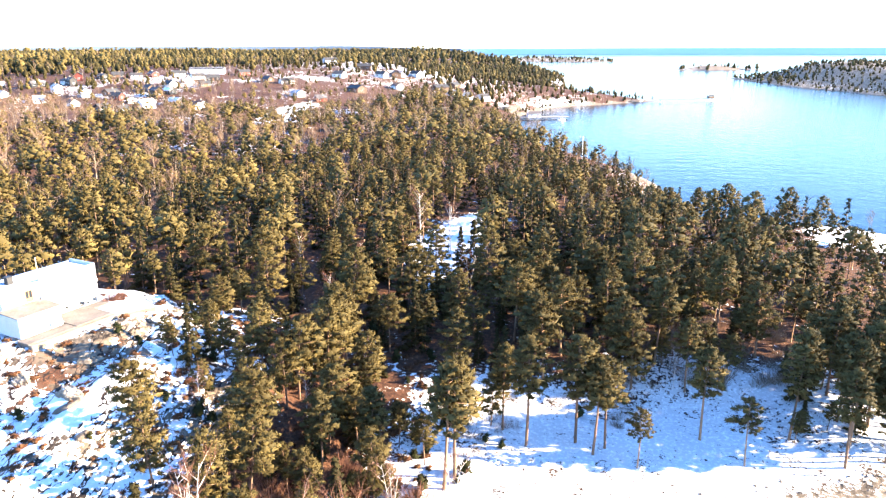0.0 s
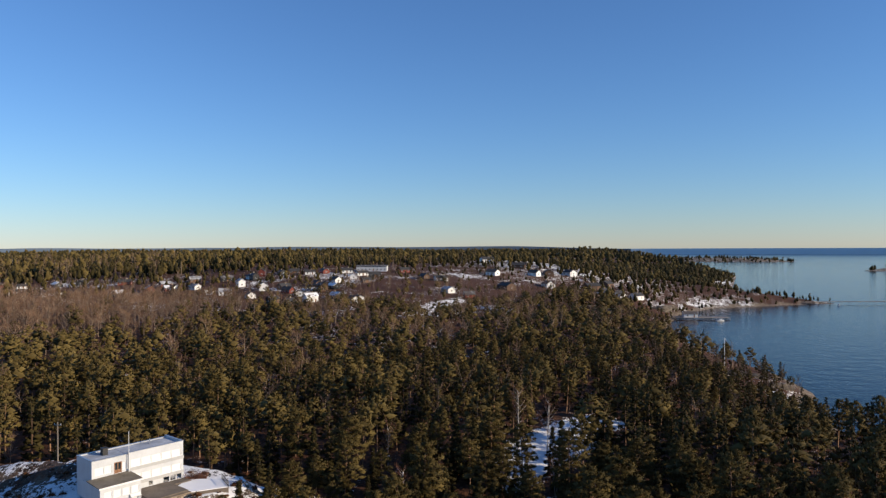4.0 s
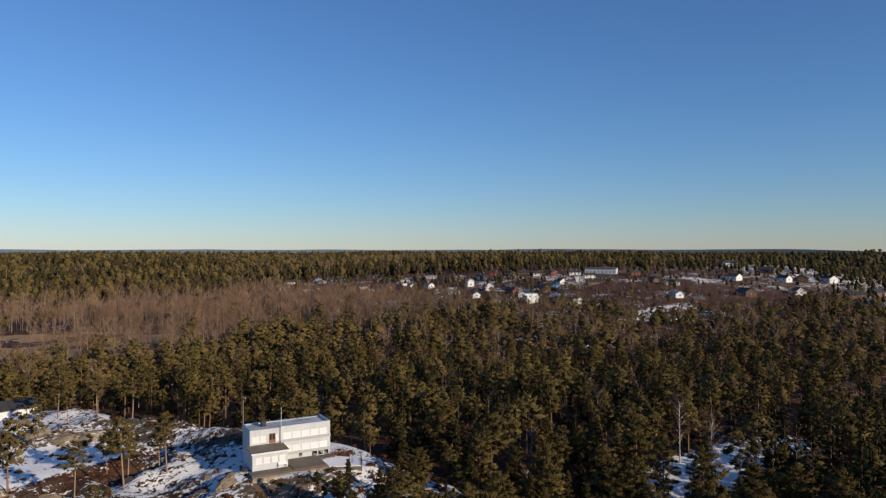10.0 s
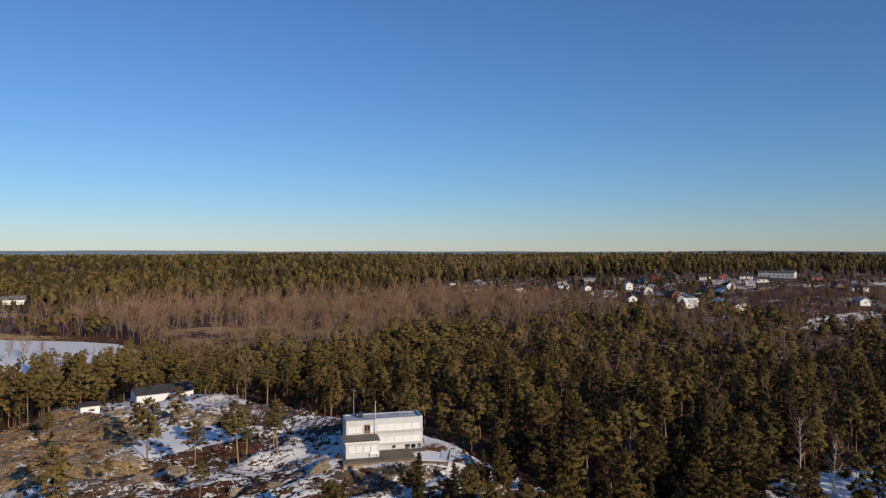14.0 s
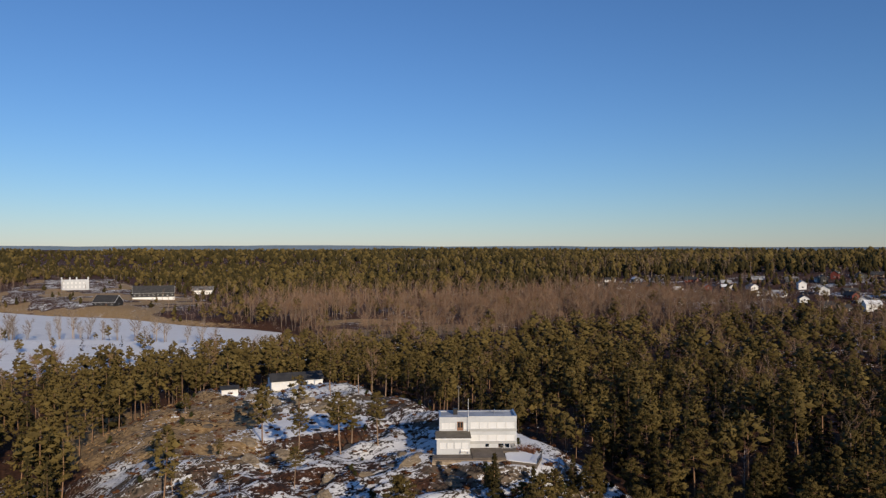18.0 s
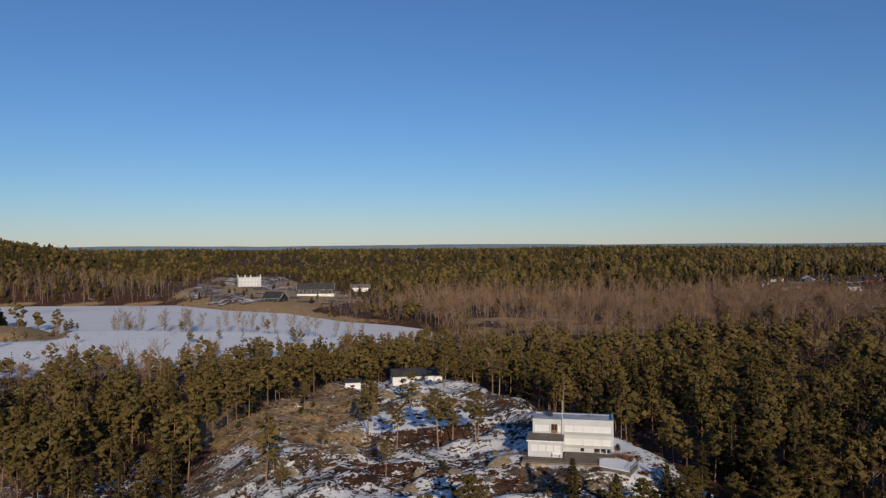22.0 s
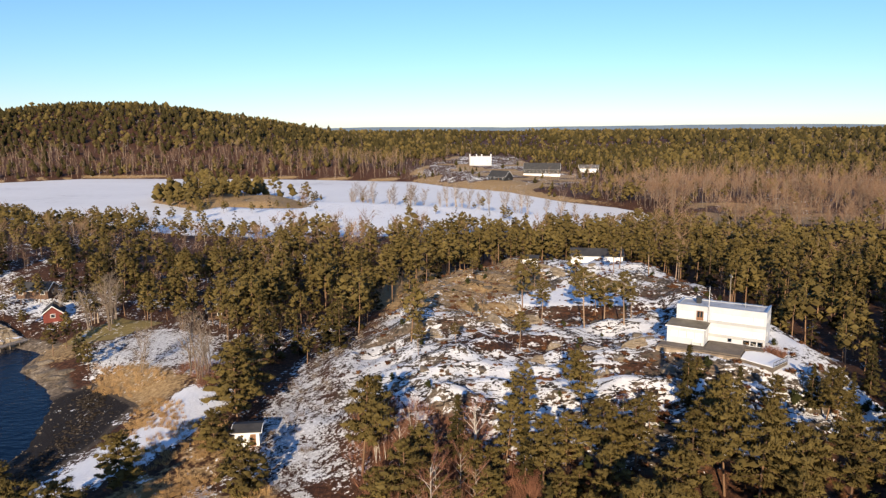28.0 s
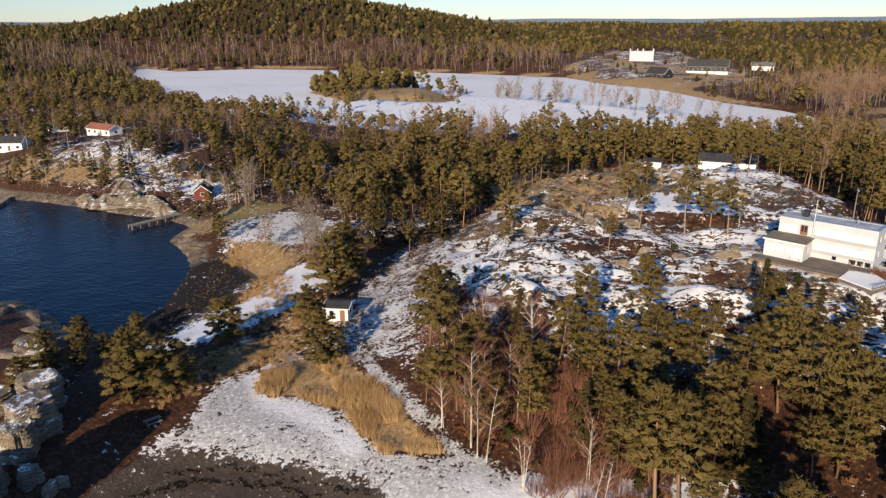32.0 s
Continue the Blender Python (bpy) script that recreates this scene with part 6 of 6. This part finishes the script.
tall_low = [tufts(np.random.default_rng(760 + i), [(0, 0, 0.5), (0.3, 0.2, 1.0), (-0.2, 0.1, 1.5)], [0.8, 0.6, 0.45], 40, 0.35, 1.0) for i in range(3)]
undergrowth("juniper_bushes", tall_low, np.concatenate([strewn(rng, ROCK_TOP, 60, 0.4, 1.0, 3), strewn(rng, EDGE_WOOD, 110, 0.5, 1.3, 3), strewn(rng, [(-10, 66), (20, 96), (50, 110), (0, 110)], 40, 0.5, 1.2, 3)]), JUNIPER, "dark juniper bushes", "bush")


# ---- rocks and stones ----
def boulder(seed, material):
    r = random.Random(seed)
    bm = bmesh.new()
    bmesh.ops.create_icosphere(bm, subdivisions=3, radius=1.0)
    flat = [(Vector((r.gauss(0, 1), r.gauss(0, 1), r.gauss(0.2, 0.7))).normalized(), r.uniform(0.5, 0.85)) for _ in range(9)]
    shift = Vector((seed * 3.1, 0, 0))
    for v in bm.verts:
        p = v.co.normalized()
        reach = min([1.0] + [d / max(0.05, p.dot(nrm)) for nrm, d in flat if p.dot(nrm) > 0.05])
        v.co = p * (reach + 0.09 * noise.noise(p * 2.2 + shift) + 0.05 * noise.noise(p * 6 + shift))
    mesh = bpy.data.meshes.new("boulder")
    bm.to_mesh(mesh)
    bm.free()
    mesh.materials.append(material)
    return mesh


BOULDERS = [boulder(i + 1, ROCK) for i in range(6)]


def rocks(rows, label, group, seed):
    r = random.Random(seed)
    for x, y, sx, sy, sz in rows:
        ob = new("rock", r.choice(BOULDERS))
        ob.location, ob.scale = (x, y, height(x, y) - sz * 0.12), (sx, sy, sz)
        ob.rotation_euler = (r.uniform(-0.15, 0.15), r.uniform(-0.15, 0.15), r.uniform(0, 6.28))
        tagged(ob, label, "rock", group)


r = random.Random(5)
# the crag in front of the beach, and two unseen rocks added to shade the bank
def crag(x, y, wide, deep, tall, turn, seed, label, group="crag by the beach", batter=0.3):
    """A crag of bare rock, split by level seams and upright joints into uneven blocks."""
    g = np.random.default_rng(seed)
    base = height(x, y) - 0.9
    around, rings = 72, max(10, int((tall + 0.9) / 0.16))
    a = np.linspace(0, 2 * math.pi, around, endpoint=False)
    layer, z, rows = 0, 0.0, []
    left = g.uniform(0.35, 1.0)
    cuts = np.sort(g.uniform(0, 2 * math.pi, 11))
    push = g.normal(size=12) * 0.07
    outline = 1 + 0.13 * np.sin(2 * a + g.uniform(0, 6)) + 0.09 * np.sin(3 * a + g.uniform(0, 6)) + 0.05 * np.sin(7 * a + g.uniform(0, 6))
    high = tall + 0.9
    for i in range(rings):
        f = i / (rings - 1)
        z = high * f
        seam = 0.0
        left -= high / (rings - 1)
        if left < 0:
            left = g.choice([0.25, 0.35, 0.5, 0.9])
            seam = 0.09
            push = push * 0.6 + g.normal(size=12) * 0.05
            if g.random() < 0.4:
                cuts = np.sort(g.uniform(0, 2 * math.pi, 11))
        block = np.searchsorted(cuts, a)
        joint = np.min(np.abs(a[:, None] - cuts[None]), 1)
        r = outline * (1 - batter * f ** 1.4) + push[block] - seam - 0.04 * np.exp(-(joint / 0.04) ** 2) + g.normal(size=around) * 0.012
        rows.append(np.stack([np.cos(a) * r * wide, np.sin(a) * r * deep, z + 0.3 * np.sin(a + seed) * f + push[block] * 1.2 * f + g.normal(size=around) * 0.03], -1))
    for f in (0.9, 0.72, 0.5, 0.25):
        r = outline * (1 - batter) * f
        up = high + 0.3 * np.sin(a + seed) * f + 0.12 + 0.1 * np.sin(2 * a + 9 * f + seed) * f + 0.06 * np.sin(5 * a - 7 * f) * f
        rows.append(np.stack([np.cos(a) * r * wide, np.sin(a) * r * deep, up], -1))
    co = np.concatenate(rows + [np.array([(0, 0, high + 0.15)])])
    i, j = np.meshgrid(np.arange(len(rows) - 1), np.arange(around), indexing="ij")
    n0, n1 = i * around + j, i * around + (j + 1) % around
    tri = np.concatenate([np.stack([n0, n1, n1 + around], -1).reshape(-1, 3), np.stack([n0, n1 + around, n0 + around], -1).reshape(-1, 3)])
    top = (len(rows) - 1) * around
    tri = np.concatenate([tri, np.array([(top + k, top + (k + 1) % around, len(co) - 1) for k in range(around)])])
    ob = new("crag", shape("crag", (co, tri), LAYERED))
    ob.matrix_world = Matrix.Translation((x, y, base)) @ Matrix.Rotation(radians(turn), 4, "Z")
    tagged(ob, label, "rock", group)


for n, (x, y, wide, deep, tall, turn) in enumerate([(6.2, 0.2, 3.4, 3.0, 5.2, 20), (10.2, 1.4, 2.6, 2.2, 4.2, 70), (1.5, -3.2, 3.4, 2.6, 4.4, 30), (13.4, 6.4, 1.6, 1.3, 1.8, 110), (15.2, 3.0, 2.2, 1.8, 1.6, 60),
                                                    (-3, -8, 4.0, 2.8, 2.4, 40), (11, -5, 4.0, 3.4, 3.2, 150), (-8, -15, 4, 3, 1.8, 15), (18, -2, 4.0, 3.0, 2.2, 25), (-14, -21, 4.4, 3.0, 1.4, 80), (3, -12, 5, 4, 2.4, 10),
                                                    # first two here: out of view, added only to cast shade on the bank
                                                    (26, 8, 3.8, 3.9, 12.5, 10), (24, 2.4, 3.6, 3.6, 7.6, 30), (11.8, 9.6, 0.9, 0.8, 0.9, 70), (13.4, 9.4, 1.1, 0.8, 1.0, 0)]):
    crag(x, y, wide, deep, tall, turn, 40 + n, "bare crag of pale layered rock with snow on its ledges", batter=0.12 if n < 3 else 0.3)
rocks([(-30, -38, 3.6, 2.2, 1.0), (-24, -32, 4, 2.6, 1.2), (-19, -28, 3.2, 2.5, 1.2), (-28, -44, 3, 2, 0.9), (-12, -24, 4, 2.5, 1.3), (-20, -40, 4, 3, 1.3), (-33, -46, 2, 1.4, 0.7), (-9, -16, 3, 2.4, 1.2)],
      "low rounded shore rock at the mouth of the cove", "rocks of the spit", 2)
for n, (x, y, wide, deep, tall, turn) in enumerate([(-108, -97, 4.5, 3, 2.8, 80), (-107, -89, 5, 4, 3.4, 60), (-108, -81, 5.5, 4, 3.8, 100), (-107, -73, 5, 3.6, 3.2, 85), (-105, -66, 4, 3, 2.2, 70), (-114, -86, 5, 4, 3.4, 20)]):
    crag(x, y, wide * 1.35, deep * 1.25, tall * 0.72, turn, 80 + n, "smooth pale rock slope at the water's edge", "rock point in the cove", 0.75)
rocks([(-82, -44, 2.6, 1.4, 0.7), (-79, -38, 3.0, 1.5, 0.7), (-76, -34, 2.6, 1.3, 0.6), (-73, -31, 2.2, 1.2, 0.5), (-84, -42, 2.2, 1.4, 0.9), (-78, -33, 2.4, 1.4, 0.8), (-70, -28, 1.8, 1.0, 0.4)],
      "flat snow-streaked ledge on the shore", "ledges on the shore", 4)
rocks([(r.uniform(-150, -40), r.uniform(44, 98), r.uniform(0.8, 2.4), r.uniform(0.7, 1.8), r.uniform(0.3, 0.8)) for _ in range(30)], "grey rock outcrop between snow and heather", "outcrops on the rock", 5)
for i in range(3, 9):   # the rock face below the low house
    crag(-147 + 4.6 * i + r.uniform(-1, 1), 66 + 3.2 * i + r.uniform(-1.5, 1.5), r.uniform(2.6, 3.8), r.uniform(1.8, 2.6), r.uniform(0.9, 1.5), r.uniform(0, 90), 120 + i, "brown rock face between snow and heather", "rock face", 0.5)
for i, (x, y) in enumerate([(-60, 88), (-55, 84), (-50, 92), (-66, 74), (-78, 62), (-88, 58), (-58, 70), (-46, 80), (-96, 66), (-72, 50), (-62, 80), (-84, 70)]):
    crag(x, y, r.uniform(1.8, 3.2), r.uniform(1.2, 2.0), r.uniform(0.5, 1.2), r.uniform(0, 180), 140 + i, "low broken rock ledge with snow in its cracks", "outcrops on the rock", 0.55)
rocks([(75, 286, 7, 4, 2), (70, 300, 6, 4, 2.2), (62, 296, 7, 5, 2), (2, 500, 12, 7, 4), (12, 508, 9, 6, 3), (-8, 492, 8, 5, 3), (56, 600, 10, 6, 4), (60, 615, 9, 6, 3.5), (66, 585, 8, 4, 2), (50, 590, 9, 6, 4), (77, 510, 9, 3, 0.9)],
      "bare coastal rock with snow in the hollows", "coast rocks", 7)
# stones and seaweed on the tidal flat
empty = (np.zeros((0, 3)), np.zeros((0, 3), int))


def pebble(seed):
    g = np.random.default_rng(seed)
    co = np.array([(1, 0, 0), (0, 1, 0), (-1, 0, 0), (0, -1, 0), (0, 0, 0.7), (0, 0, -0.5)]) * (0.7 + 0.6 * g.random((6, 1)))
    return co, np.array([(0, 1, 4), (1, 2, 4), (2, 3, 4), (3, 0, 4), (1, 0, 5), (2, 1, 5), (3, 2, 5), (0, 3, 5)])


stones = [pebble(i) for i in range(4)]
rows = np.concatenate([strewn(rng, BEACH, 700, 0.08, 0.3, 4, 1.5), strewn(rng, COVE_MUD, 500, 0.1, 0.35, 4, 1.5), strewn(rng, [(18, 70), (60, 76), (62, 84), (24, 77)], 500, 0.1, 0.4, 4)])
scatter("beach_stones", [(empty, k) for k in stones], rows, [ROCK, ROCK], "loose grey stones on the tidal flat", "stones")
wrack = [tufts(np.random.default_rng(780 + i), [(0, 0, 0.04), (0.4, 0.3, 0.04), (-0.4, 0.1, 0.04)], [0.5, 0.4, 0.4], 16, 0.3, 0.15) for i in range(3)]
line = lambda pts, n, wide: np.array([(pts[k][0] + (pts[k + 1][0] - pts[k][0]) * f + rng.normal() * wide, pts[k][1] + (pts[k + 1][1] - pts[k][1]) * f + rng.normal() * wide) for k in range(len(pts) - 1) for f in rng.random(n)])
pts = np.concatenate([line([(11, 17), (5, 23), (3, 34), (5, 48), (9, 60)], 34, 0.35), line([(5, 19), (1.4, 26), (1.2, 36), (1.6, 46)], 22, 0.3), line([(-32, -12), (-45, -13), (-60, -16), (-68, -22)], 110, 1.6)])
rows = np.stack([pts[:, 0], pts[:, 1], land(pts[:, 0], pts[:, 1]), rng.uniform(0.25, 0.8, len(pts)), rng.random(len(pts)) * 6.28, rng.integers(0, 3, len(pts))], -1)
scatter("seaweed", [(empty, k) for k in wrack], rows, [WEED, WEED], "dark seaweed in drifts along the tide line", "seaweed")


# ---- picnic bench on the bank above the beach ----
def picnic_bench(x, y, turn):
    top = thing("picnic_bench", Matrix.Translation((x, y, height(x, y))) @ Matrix.Rotation(radians(turn), 4, "Z"), "weathered grey timber picnic bench on the bank above the beach", "bench")
    for n in range(4):
        part("tabletop_plank", boxes((-1.1, 1.1, -0.36 + n * 0.185, -0.19 + n * 0.185, 0.71, 0.75), bevel=0.008), GREY_WOOD, top)
    for side in (-1, 1):
        for n in range(2):
            v = side * (0.62 + n * 0.15)
            part("seat_plank", boxes((-1.1, 1.1, v - 0.065, v + 0.065, 0.41, 0.45), bevel=0.008), GREY_WOOD, top)
    for u in (-0.8, 0.8):
        for side in (-1, 1):
            part("leg", rod(bmesh.new(), (u, side * 0.62, -0.15), (u, side * 0.2, 0.72), 0.05, 0.05, 6), GREY_WOOD, top)
        part("crossbeam", boxes((u - 0.04, u + 0.04, -0.82, 0.82, 0.33, 0.41)), GREY_WOOD, top)


picnic_bench(-2.3, 11.4, 150)


# the red-brown shrub at the corner of the white house
for n, (x, y, tall) in enumerate([(-54.4, 109.7, 1.5), (-53.4, 111, 1.15), (-70.5, 62.5, 0.8)]):
    ob = new("shrub", shape("shrub", merge([bush(800 + 3 * n + k, 1.4, 90, 0.02, 0.55) for k in range(3)]), BIRCH_TWIGS))
    ob.location, ob.scale = (x, y, height(x, y) - 0.05), (tall, tall, tall)
    tagged(ob, "dense red-brown leafless shrub beside the white house" if n < 2 else "red-brown leafless shrub on the rock", "shrub")
